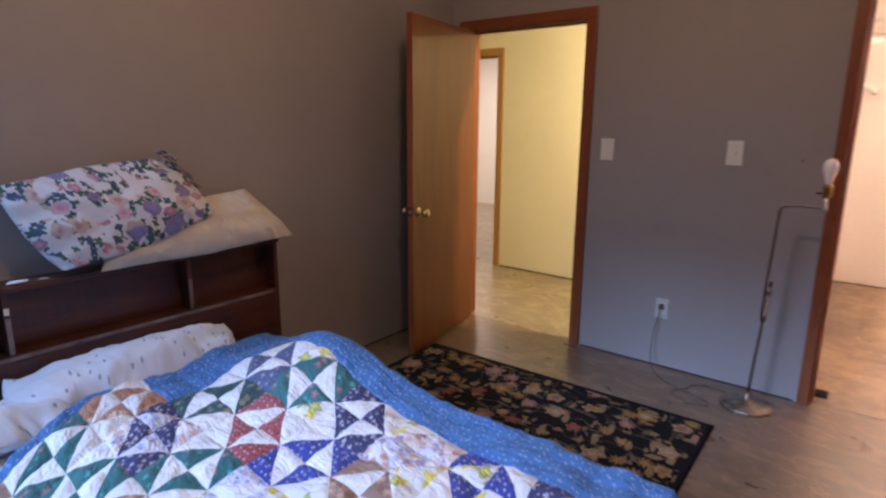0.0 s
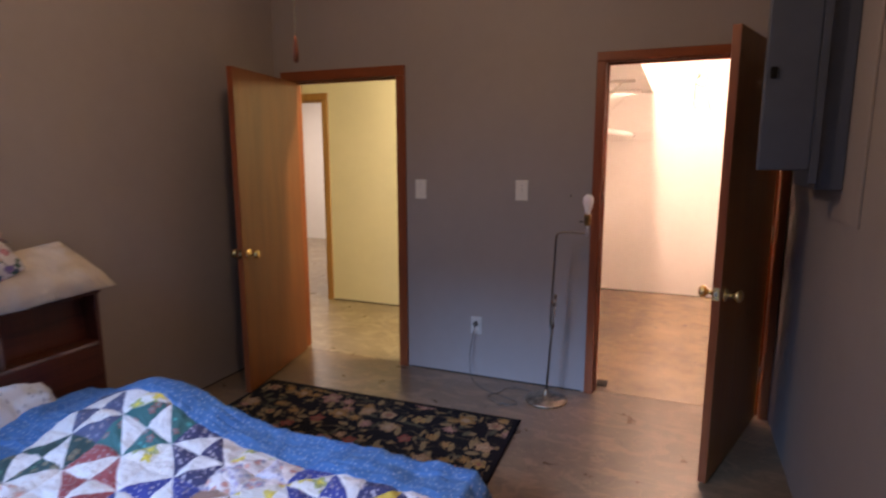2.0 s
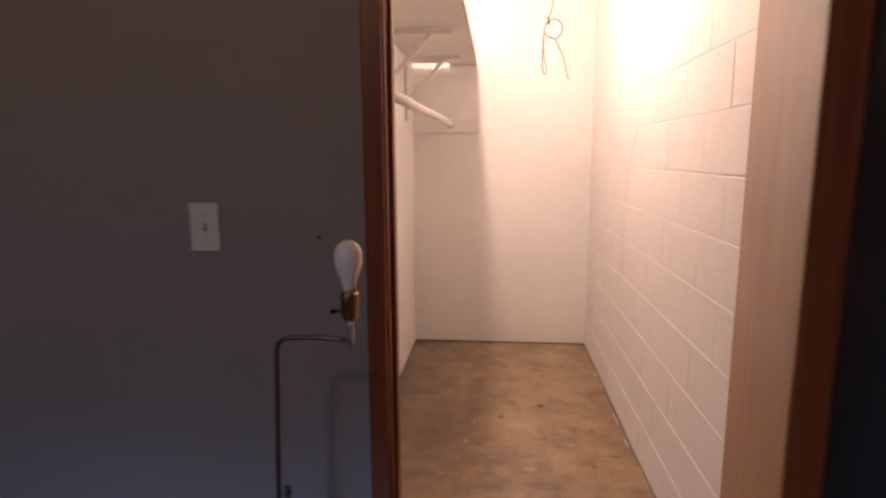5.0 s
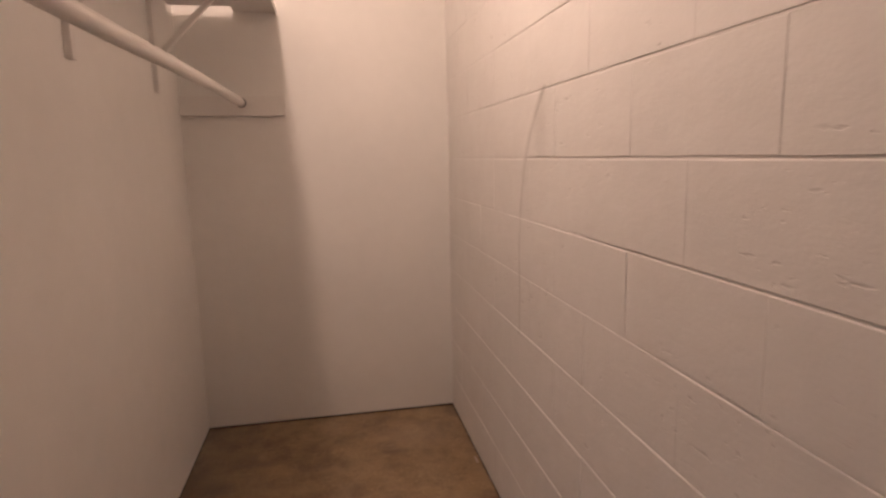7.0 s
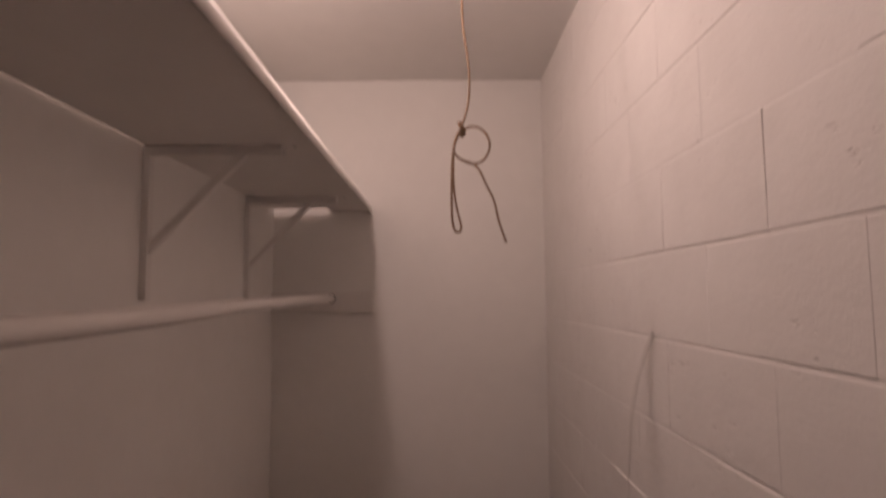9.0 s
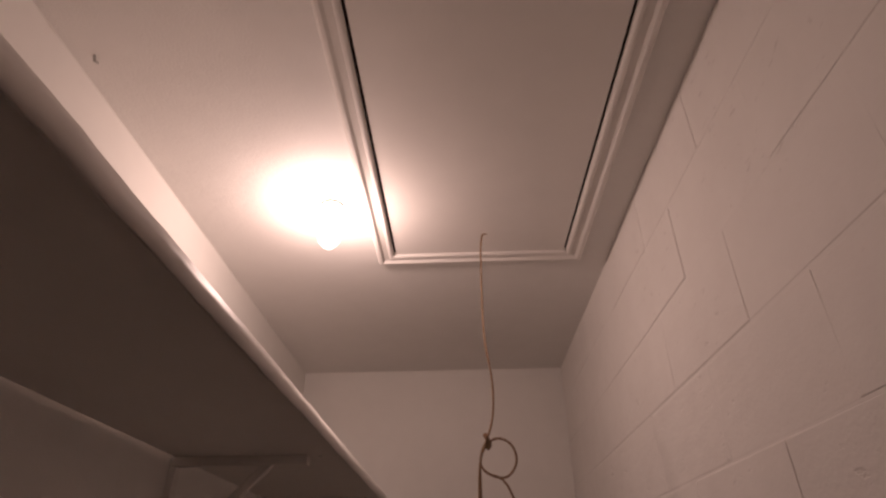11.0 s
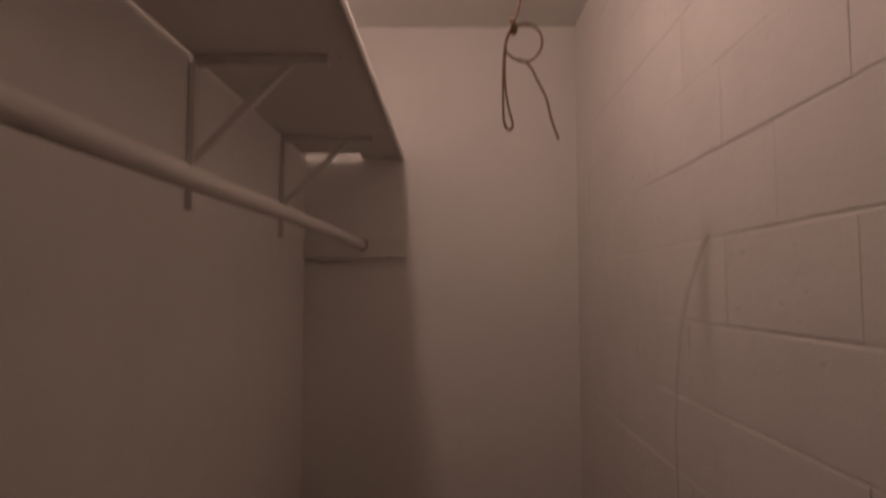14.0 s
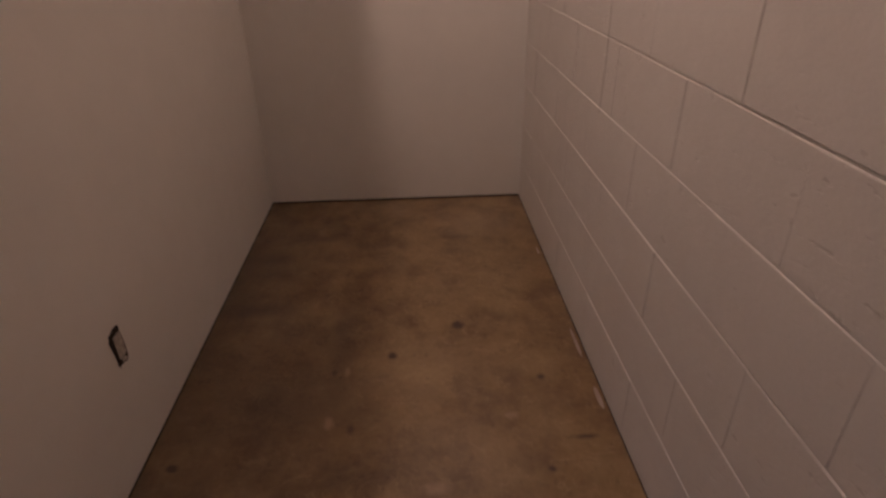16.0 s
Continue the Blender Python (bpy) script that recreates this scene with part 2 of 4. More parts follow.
def flowers(n, v, scale, petals, seed, size=0.33, jitter=0.9, deep=0.22):
    """Masks of scattered flowers: (petal mask, core mask, random number per flower)."""
    vor = n.t.nodes.new("ShaderNodeTexVoronoi")
    vor.voronoi_dimensions = "2D"
    vor.inputs["Scale"].default_value, vor.inputs["Randomness"].default_value = scale, jitter
    w = n.mapped(v, loc=(seed, seed * 0.7, 0))
    n.put(vor.inputs["Vector"], w)
    loc = n.node("ShaderNodeVectorMath", props=(("operation", "SUBTRACT"),), i0=w, i1=vor.outputs["Position"])
    xyz = n.t.nodes.new("ShaderNodeSeparateXYZ")
    n.put(xyz.inputs[0], loc)
    ang = n.math("ARCTAN2", xyz.outputs[1], xyz.outputs[0])
    rnd = n.node("ShaderNodeTexWhiteNoise", 0, props=(("noise_dimensions", "2D"),), Vector=vor.outputs["Position"])
    wob = n.noise(v, scale * 5, 3)
    r = n.math("ADD", vor.outputs["Distance"], n.math("MULTIPLY_ADD", wob, 0.16, -0.08))
    cosn = n.math("COSINE", n.math("MULTIPLY_ADD", ang, petals, n.math("MULTIPLY", rnd, 9.0)))
    rad = n.math("MULTIPLY", n.math("MULTIPLY_ADD", cosn, deep, 1.0 - deep), n.math("MULTIPLY_ADD", rnd, size * 0.7, size * 0.55))
    return n.math("LESS_THAN", r, rad), n.math("LESS_THAN", r, n.math("MULTIPLY", rad, 0.42)), rnd, r


def bm_box(x0, x1, y0, y1, z0, z1, bevel=0.0, seg=1, bm=None):
    bm = bm or bmesh.new()
    r = bmesh.ops.create_cube(bm, size=1, matrix=Matrix.Translation(((x0 + x1) / 2, (y0 + y1) / 2, (z0 + z1) / 2)) @ Matrix.Diagonal((x1 - x0, y1 - y0, z1 - z0, 1)))
    if bevel:
        es = list({e for v in r["verts"] for e in v.link_edges})
        bmesh.ops.bevel(bm, geom=es, offset=bevel, segments=seg, profile=0.5, affect="EDGES")
    return bm


def bm_turn(profile, seg=24, bm=None, m=None):
    """A surface of revolution round z from (radius, height) pairs."""
    bm = bm or bmesh.new()
    m = m or Matrix()
    rings = []
    for r, z in profile:
        rings.append([bm.verts.new(m @ Vector((max(r, 1e-4) * math.cos(a), max(r, 1e-4) * math.sin(a), z))) for a in (2 * math.pi * i / seg for i in range(seg))])
    for p, q in zip(rings, rings[1:]):
        for i in range(seg):
            bm.faces.new((p[i], p[(i + 1) % seg], q[(i + 1) % seg], q[i]))
    bm.faces.new(list(reversed(rings[0])))
    bm.faces.new(rings[-1])
    return bm


def bm_tube(points, radius, seg=8, bm=None, smooth=0):
    """A round rod or cable through the points."""
    bm = bm or bmesh.new()
    pts = [Vector(p) for p in points]
    for _ in range(smooth):
        q = [pts[0]]
        for a, b in zip(pts, pts[1:]):
            q += [a.lerp(b, 0.25), a.lerp(b, 0.75)]
        pts = q + [pts[-1]]
    rings = []
    up = Vector((0.13, 0.27, 0.95))
    for i, p in enumerate(pts):
        d = (pts[min(i + 1, len(pts) - 1)] - pts[max(i - 1, 0)]).normalized()
        a = d.cross(up)
        a = (a if a.length > 0.05 else d.cross(Vector((1, 0, 0)))).normalized()
        b = d.cross(a)
        up = a.cross(d)
        rings.append([bm.verts.new(p + radius * (math.cos(t) * a + math.sin(t) * b)) for t in (2 * math.pi * k / seg for k in range(seg))])
    for p, q in zip(rings, rings[1:]):
        for i in range(seg):
            bm.faces.new((p[i], q[i], q[(i + 1) % seg], p[(i + 1) % seg]))
    bm.faces.new(rings[0]), bm.faces.new(list(reversed(rings[-1])))
    return bm


def finish(bm, name, material, smooth=False):
    bmesh.ops.recalc_face_normals(bm, faces=bm.faces)
    me = bpy.data.meshes.new(name)
    bm.to_mesh(me)
    bm.free()
    if smooth:
        me.polygons.foreach_set("use_smooth", [True] * len(me.polygons))
    if material:
        me.materials.append(material)
    return me


def part(name, bm, material, parent=None, label="", m=None, smooth=False):
    ob = new(name, finish(bm, name, material, smooth))
    if m is not None:
        ob.matrix_basis = m
    if parent:
        ob.parent = parent
    return tagged(ob, label)


def thing(name, m=None, label="", category="", group="", kind=""):
    ob = new(name)
    ob.empty_display_size = 0.1
    if m is not None:
        ob.matrix_basis = m
    return tagged(ob, label, category, group, kind)


def structure(name, bm, material, label="", category=""):
    return tagged(part(name, bm, material), label, category, "", "structure")


# ---- materials ----
M_TAUPE = paint("taupe_wall_paint", (0.31, 0.27, 0.25), 0.05, 0.6)
M_WHITE = paint("white_wall_paint", (0.86, 0.84, 0.80), 0.03, 0.6)
M_BLOCK = block_paint()
M_CREAM = paint("cream_wall_paint", (0.82, 0.78, 0.58), 0.03, 0.55)
M_CEIL = paint("ceiling_paint", (0.85, 0.83, 0.80), 0.03, 0.7, 0.3)
M_TRIM = paint("white_gloss_paint", (0.82, 0.79, 0.75), 0.03, 0.5, 0.05)
M_FLOOR = concrete("sealed_concrete", (0.100, 0.062, 0.032), (0.196, 0.128, 0.073), (0.132, 0.087, 0.055), 0.6)
# Paler copy of M_FLOOR: the hall's different light is put into its colours.
M_HALLFLOOR = concrete("hall_lit_concrete", (0.165, 0.122, 0.075), (0.330, 0.262, 0.172), (0.17, 0.125, 0.08), 0.5)
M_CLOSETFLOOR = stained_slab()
M_DOOR = wood("veneer_door", (0.222, 0.082, 0.016), (0.325, 0.132, 0.027), (5, 5, 0.45), 0.45, 35)
# Darker copy of the door veneer: door_1's dimmer light is put into its colour.
M_DIMDOOR = wood("shaded_veneer_door", (0.138, 0.034, 0.008), (0.215, 0.062, 0.013), (5, 5, 0.45), 0.45, 35)
for m_ in (M_DOOR, M_DIMDOOR):
    door_bsdf = m_.node_tree.nodes["Principled BSDF"].inputs
    door_bsdf["Specular IOR Level"].default_value, door_bsdf["Coat Weight"].default_value, door_bsdf["Coat Roughness"].default_value = 0.3, 0.24, 0.15
M_CASING = wood("stained_casing", (0.17, 0.043, 0.015), (0.285, 0.080, 0.026), (20, 20, 1), 0.35)
M_CASINGX = wood("stained_head_casing", (0.17, 0.043, 0.015), (0.285, 0.080, 0.026), (1, 20, 20), 0.35)
for m_ in (M_CASING, M_CASINGX):
    m_.node_tree.nodes["Principled BSDF"].inputs["Specular IOR Level"].default_value = 0.3
M_HALLWOOD = wood("golden_casing", (0.34, 0.17, 0.05), (0.5, 0.27, 0.09))
M_BRASS = plain("polished_brass", (0.78, 0.58, 0.26), 0.22, 1.0)
M_OLDBRASS = plain("dull_brass", (0.20, 0.155, 0.115), 0.40, 1.0, 15, 0.08)
M_LAMPBASE = plain("scuffed_brass", (0.26, 0.22, 0.165), 0.46, 0.9, 34, 0.6)
M_SOCKET = plain("socket_brass", (0.30, 0.20, 0.08), 0.35, 1.0, 30, 0.15)
M_STEEL = plain("steel", (0.6, 0.6, 0.58), 0.3, 1.0)
M_PLATE = plain("ivory_plastic", (0.72, 0.69, 0.62), 0.35, 0, 20, 0.03)
# Ivory plastic made darker: the outlet's weaker light is put into the colour.
M_OUTLET = plain("dimmed_plastic", (0.50, 0.48, 0.44), 0.45, 0, 20, 0.06)
M_PAPER = plain("white_paper", (0.70, 0.71, 0.72), 0.8, 0, 60, 0.06)
M_BLACK = plain("black_plastic", (0.010, 0.009, 0.009), 0.85)
M_BLACK.node_tree.nodes["Principled BSDF"].inputs["Specular IOR Level"].default_value = 0.15
M_BOXFACE = plain("grey_box", (0.50, 0.46, 0.41), 0.6, 0, 90, 0.3)
M_DARK = plain("dark_gap", (0.03, 0.022, 0.018), 0.9)
M_PANEL = plain("grey_enamel", (0.075, 0.09, 0.125), 0.45, 0.0, 18, 0.06)
M_HEAD = wood("dark_mahogany", (0.035, 0.010, 0.007), (0.105, 0.026, 0.013), (12, 0.8, 12), 0.35)
M_WORN = plain("scuffed_edge", (0.17, 0.135, 0.13), 0.6, 0.0, 9, 0.6)
M_CORD = plain("tan_cord", (0.24, 0.15, 0.085), 0.8)
M_FLEX = plain("brown_flex", (0.10, 0.075, 0.06), 0.5)


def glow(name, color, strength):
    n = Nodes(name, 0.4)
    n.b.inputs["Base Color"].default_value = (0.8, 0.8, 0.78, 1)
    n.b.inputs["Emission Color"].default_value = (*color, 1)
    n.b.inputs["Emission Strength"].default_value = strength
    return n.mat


M_GLOW = glow("lit_bulb_glass", (1.0, 0.82, 0.66), 60)
M_OPAL = glow("added_globe_glow", (1.0, 0.80, 0.60), 8)
nn = Nodes("frosted_bulb", 0.25)
nn.b.inputs["Subsurface Weight"].default_value = 0.2
M_BULB = nn.color((0.86, 0.85, 0.83))

# ---- structure ----
T = 0.12
D1 = (-1.79, -0.960)     # entry opening
D2 = (0.362, 1.262)       # closet opening
DTOP, DTOP1 = 1.966, 1.952
CL, CB = 0.027, 2.845     # closet left wall face, back wall face


def wall_x(name, x0, x1, y0, y1, openings, top, mat, label):
    """A wall along x with door openings (from, to, head height)."""
    bm = bmesh.new()
    x = x0
    for a, b, h in openings:
        bm_box(x, a, y0, y1, 0, top, bm=bm)
        bm_box(a, b, y0, y1, h, top, bm=bm)
        x = b
    bm_box(x, x1, y0, y1, 0, top, bm=bm)
    bmesh.ops.remove_doubles(bm, verts=bm.verts, dist=1e-5)
    return structure(name, bm, mat, label, "wall")


def box_wall(name, x0, x1, y0, y1, z0, z1, mat, label, category="wall"):
    return structure(name, bm_box(x0, x1, y0, y1, z0, z1), mat, label, category)


S, BC = -4.55, 3.3
wall_x("wall_north", WL - T, WE + 0.001, 0, T, [(D1[0] - 0.02, D1[1] + 0.02, DTOP1 + 0.02), (D2[0] - 0.02, D2[1] + 0.02, DTOP + 0.02)], BC, M_TAUPE, "taupe painted wall with two doorways")
box_wall("wall_west", WL - T, WL, S, 0, 0, BC, M_TAUPE, "taupe painted wall behind the bed")
box_wall("wall_east", WE, WE + 0.2, S, 0, 0, BC, M_TAUPE, "taupe painted masonry wall")
# a wide window behind the walk lets the daylight in
bm = bmesh.new()
for q in ((WL - T, -1.94, 0, BC), (0.1, WE + 0.2, 0, BC), (-1.94, 0.1, 0, 1.1), (-1.94, 0.1, 2.92, BC)):
    bm_box(q[0], q[1], S - T, S, q[2], q[3], bm=bm)
structure("wall_south", bm, M_TAUPE, "taupe painted wall with a wide window", "wall")
box_wall("ceiling_bedroom", WL - T, WE + 0.2, S - T, T, BC, BC + 0.1, M_CEIL, "white painted ceiling", "ceiling")
box_wall("floor_bedroom", WL - T, WE + 0.2, S - T, 0.052, -0.15, 0, M_FLOOR, "mottled tan sealed concrete floor", "floor")
# hall and the room beyond it
box_wall("floor_hall", -7.0, -0.1, 0.052, 6.2, -0.15, 0, M_HALLFLOOR, "glossy mottled concrete hall floor", "floor")
HY = 1.38
wall_x("wall_hall", -5.0, -0.1, HY, HY + T, [(-3.237, -2.437, 1.978)], 2.5, M_CREAM, "cream painted hall wall with a doorway")
box_wall("wall_hall_west", -5.12, -5.0, 0.12, HY + T, 0, 2.5, M_CREAM, "cream painted hall end wall")
box_wall("wall_hall_south", -5.12, WL - T, 0.0, T, 0, 2.5, M_CREAM, "cream painted hall wall")
box_wall("ceiling_hall", -5.12, -0.1, T, HY, 2.5, 2.6, M_CEIL, "white hall ceiling", "ceiling")
box_wall("wall_far_north", -7.0, -0.1, 4.85, 4.97, 0, 2.5, M_WHITE, "white wall of the room beyond the hall")
box_wall("wall_far_west", -7.0, -6.88, HY + T, 4.85, 0, 2.5, M_WHITE, "white wall of the room beyond the hall")
# Unseen wall added to keep sunlight out of the far room.
box_wall("wall_far_sun_stop", -7.0, -5.0, HY, HY + T, 0, 2.5, M_WHITE, "white wall of the room beyond the hall")
box_wall("wall_far_east", -0.22, -0.1, HY + T, 4.85, 0, 2.5, M_WHITE, "white wall of the room beyond the hall")
box_wall("ceiling_far", -7.0, -0.1, HY, 4.97, 2.5, 2.6, M_CEIL, "white ceiling of the room beyond", "ceiling")
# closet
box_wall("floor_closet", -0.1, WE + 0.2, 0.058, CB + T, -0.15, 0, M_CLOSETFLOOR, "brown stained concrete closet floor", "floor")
box_wall("trim_saw_cut", -0.1, WE + 0.2, 0.0512, 0.0588, -0.14, -0.012, M_DARK, "dark saw cut in the slab at the closet doorway", "trim")
box_wall("wall_closet_west", CL - 0.127, CL, T, CB, 0, CEIL, M_WHITE, "white painted smooth closet wall")
box_wall("wall_closet_north", CL - 0.127, WE + 0.2, CB, CB + T, 0.006, CEIL, M_WHITE, "white painted closet end wall")
box_wall("ceiling_closet", CL - 0.127, WE + 0.2, T, CB + T, CEIL, CEIL + 0.1, M_CEIL, "white painted closet ceiling", "ceiling")
bm = bmesh.new()
bm_box(CL, WE, T, T + 0.004, DTOP + 0.03, CEIL, bm=bm)
bm_box(CL, D2[0] - 0.02, T, T + 0.004, 0, DTOP + 0.03, bm=bm)
structure("wall_closet_south", bm, M_WHITE, "white painted wall round the closet door", "wall")

# ---- door frames and doors ----
def door_frame(name, a, b, y0, y1, head, side, m_up, m_head, label, stop_y):
    """Jambs, head, stops and casings of one doorway; side: the faces that have casings."""
    fr = thing(name, None, label, "door frame", "", "structure")
    w, t = (0.064 if a < 0 else 0.05), 0.016
    part("jamb", bm_box(a - 0.019, a, y0 - 0.002, y1 + 0.002, 0, head + 0.019), m_up, fr)
    part("jamb", bm_box(b, b + 0.019, y0 - 0.002, y1 + 0.002, 0, head + 0.019), m_up, fr)
    part("head_jamb", bm_box(a, b, y0 - 0.002, y1 + 0.002, head, head + 0.019), m_head, fr)
    for x0, x1 in ((a, a + 0.011), (b - 0.011, b)):
        part("door_stop", bm_box(x0, x1, stop_y, stop_y + 0.035, 0, head, 0.002), m_up, fr)
    part("door_stop", bm_box(a + 0.011, b - 0.011, stop_y, stop_y + 0.035, head - 0.011, head, 0.002), m_head, fr)
    for f in side:
        ya, yb = (y0 - t - 0.002, y0 - 0.002) if f < 0 else (y1 + 0.002, y1 + t + 0.002)
        part("casing", bm_box(a - w - 0.004, a - 0.004, ya, yb, 0, head + 0.004, 0.004, 2), m_up, fr)
        part("casing", bm_box(b + 0.004, min(b + w + 0.004, WE - 0.002) if b > 1 else b + w + 0.004, ya, yb, 0, head + 0.004, 0.004, 2), m_up, fr)
        part("head_casing", bm_box(a - w - 0.004, min(b + w + 0.004, WE - 0.002) if b > 1 else b + w + 0.004, ya, yb, head + 0.0045, head + 0.004 + w, 0.004, 2), m_head, fr)
    return fr


door_frame("door_frame_1", *D1, 0, T, DTOP1, (-1, 1), M_CASING, M_CASINGX, "red-brown stained wood door frame with flat casing", 0.04)
door_frame("door_frame_2", *D2, 0, T, DTOP, (-1,), M_CASING, M_CASINGX, "red-brown stained wood frame of the closet doorway", 0.04)
door_frame("door_frame_3", -3.219, -2.455, HY, HY + T, 1.960, (-1,), M_HALLWOOD, M_HALLWOOD, "golden brown wood frame of the hall doorway", HY + 0.04)


def knob_bm(side):
    m = Matrix.Rotation(side * math.pi / 2, 4, "X")
    return bm_turn([(0.031, 0), (0.031, 0.004), (0.024, 0.009), (0.011, 0.012), (0.010, 0.03), (0.017, 0.036), (0.026, 0.045), (0.0275, 0.055), (0.022, 0.066), (0.010, 0.071)], 20, m=m)


def door(name, hinge, turn, width, h, mat, label, flip=1):
    """A flush slab door. The hinge edge stands at the origin and the slab runs along x (flip -1: along -x)."""
    d = thing(name, pose(hinge[0], hinge[1], 0.012, 0, 0, turn), label, "door", "", "structure")
    t = 0.035
    x0, x1 = (0.003, width) if flip > 0 else (-width, -0.003)
    part("slab", bm_box(x0, x1, 0.006, 0.006 + t, 0, h, 0.0015), mat, d)
    kx = flip * (width - 0.06)
    for side, y in ((1, 0.006), (-1, 0.006 + t)):
        part("knob", knob_bm(side), M_BRASS, d, "polished brass knob", pose(kx, y, 0.855), True)
    ex = flip * width
    # Strip added to make the latch edge redder than the slab.
    part("edge_band", bm_box(min(ex, ex + flip * 0.0008), max(ex, ex + flip * 0.0008), 0.007, 0.005 + t, 0.001, h - 0.001), M_CASING, d, "thin red-brown strip on the door edge")
    plate = part("latch_plate", bm_box(min(ex, ex + flip * 0.0015), max(ex, ex + flip * 0.0015), 0.0235 - 0.0125, 0.0235 + 0.0125, 0.836, 0.892), M_BRASS, d, "brass latch plate")
    part("latch_bolt", bm_box(min(ex + flip * 0.0015, ex + flip * 0.011), max(ex + flip * 0.0015, ex + flip * 0.011), 0.0235 - 0.006, 0.0235 + 0.006, 0.855, 0.873, 0.002), M_STEEL, plate)
    for z in (0.2, 0.98, 1.72):
        part("hinge", bm_turn([(0.006, 0), (0.006, 0.09)], 10, m=Matrix.Translation((0, 0, z))), M_OLDBRASS, d, "dull brass hinge", smooth=True)
    return d


door("door_1", (-1.775, -0.008), -79.3, 0.815, 1.936, M_DIMDOOR, "red-brown veneer slab door standing open into the bedroom")
door("door_2", (1.251, -0.008), 71.3, 0.875, 1.95, M_DOOR, "orange-brown veneer closet door standing wide open", -1)

# base gaps: the walls stop just over the slab, with a dark line under them
for nm, b4 in (("trim_gap_north", (D1[1] + 0.075, D2[0] - 0.075, -0.002, 0.0, 0, 0.008)), ("trim_gap_west", (WL, WL + 0.002, -2.6, -0.02, 0, 0.008)),
               ("trim_gap_hall", (-2.385, -0.1, HY - 0.002, HY, 0, 0.01)), ("trim_gap_closet", (CL, WE, CB - 0.003, CB, 0, 0.007)),
               ("trim_gap_closet_west", (CL, CL + 0.0025, T + 0.005, CB - 0.003, 0, 0.005)), ("trim_gap_closet_east", (WE - 0.002, WE, T + 0.03, CB - 0.003, 0, 0.004))):
    structure(nm, bm_box(*b4), M_DARK, "dark gap under the wall", "trim")

# ---- bedroom: rug ----
nr = Nodes("floral_rug", 0.95)
uvr = nr.coord()
nr.b.inputs["Specular IOR Level"].default_value = 0.1
col = (0.008, 0.006, 0.007)
p1, c1, r1, d1 = flowers(nr, uvr, 4.9, 5.0, 2.0, 0.275, 0.75, 0.17)
p2, c2, r2, d2 = flowers(nr, uvr, 8.5, 9.0, 5.3, 0.30, 0.9, 0.3)
l1, _, rl, _ = flowers(nr, nr.mapped(uvr, (1, 2.6, 1), rot=(0, 0, 0.6)), 6.5, 2.0, 9.1, 0.27)
l2, _, rl2, _ = flowers(nr, nr.mapped(uvr, (2.8, 1, 1), rot=(0, 0, -0.5)), 6.0, 2.0, 3.7, 0.27)
tone = [(0.0, (0.34, 0.20, 0.065)), (0.25, (0.24, 0.055, 0.035)), (0.4, (0.32, 0.19, 0.10)), (0.65, (0.26, 0.135, 0.04)), (0.85, (0.30, 0.15, 0.11))]
leaf = [(0.0, (0.20, 0.125, 0.05)), (0.5, (0.07, 0.062, 0.035)), (0.75, (0.22, 0.145, 0.065))]
cc = nr.mix(nr.math("MULTIPLY", l1, 0.9), col, nr.ramp(rl, leaf, True))
cc = nr.mix(nr.math("MULTIPLY", l2, 0.9), cc, nr.ramp(rl2, leaf, True))
cc = nr.mix(nr.math("MULTIPLY", p2, nr.math("GREATER_THAN", r2, 0.6)), cc, nr.ramp(r2, tone[1:], True))
cc = nr.mix(p1, cc, nr.ramp(r1, tone, True))
stem = nr.noise(nr.mapped(uvr, (1, 1.4, 1), loc=(4, 2, 0)), 5.5, 1, 0.4, 1.0)
cc = nr.mix(nr.math("MULTIPLY", nr.math("LESS_THAN", nr.math("ABSOLUTE", nr.math("ADD", stem, -0.5)), 0.008), nr.math("SUBTRACT", 1.0, p1)), cc, (0.13, 0.09, 0.045))
vein = nr.math("GREATER_THAN", nr.math("SINE", nr.math("MULTIPLY", d1, 70.0)), 0.55)
cc = nr.mix(nr.math("MULTIPLY", nr.math("MULTIPLY", vein, p1), 0.75), cc, (0.05, 0.03, 0.02))
cc = nr.mix(c1, cc, nr.ramp(r1, [(0, (0.20, 0.08, 0.05)), (0.5, (0.30, 0.20, 0.12))], True))
sep = nr.t.nodes.new("ShaderNodeSeparateXYZ")
nr.put(sep.inputs[0], uvr)
RX, RY = 0.828, 0.46
edge = nr.math("MAXIMUM", nr.math("GREATER_THAN", nr.math("ABSOLUTE", sep.outputs[0]), RX - 0.03), nr.math("GREATER_THAN", nr.math("ABSOLUTE", sep.outputs[1]), RY - 0.03))
cc = nr.mix(edge, cc, col)
pile = nr.noise(uvr, 260, 2)
cc = nr.mix(0.5, cc, nr.mix(1.0, cc, nr.ramp(pile, [(0.3, G3(0.45)), (0.7, G3(1.5))]), "MULTIPLY"))
nr.bump(pile, 0.6, 0.004)
M_RUG = nr.color(cc)
rug = bmesh.new()
NX, NY = 84, 46
grid = [[rug.verts.new(((-1 + 2 * i / NX) * RX, (-1 + 2 * j / NY) * RY, 0.009 + 0.004 * noise.noise((i * 0.13, j * 0.2, 1)) * (1 if 0 < i < NX and 0 < j < NY else 0))) for j in range(NY + 1)] for i in range(NX + 1)]
for i in range(NX):
    for j in range(NY):
        rug.faces.new((grid[i][j], grid[i + 1][j], grid[i + 1][j + 1], grid[i][j + 1]))
rim = [e for e in rug.edges if e.is_boundary]
ext = bmesh.ops.extrude_edge_only(rug, edges=rim)["geom"]
for v in ext:
    if isinstance(v, bmesh.types.BMVert):
        v.co.z = 0.0005
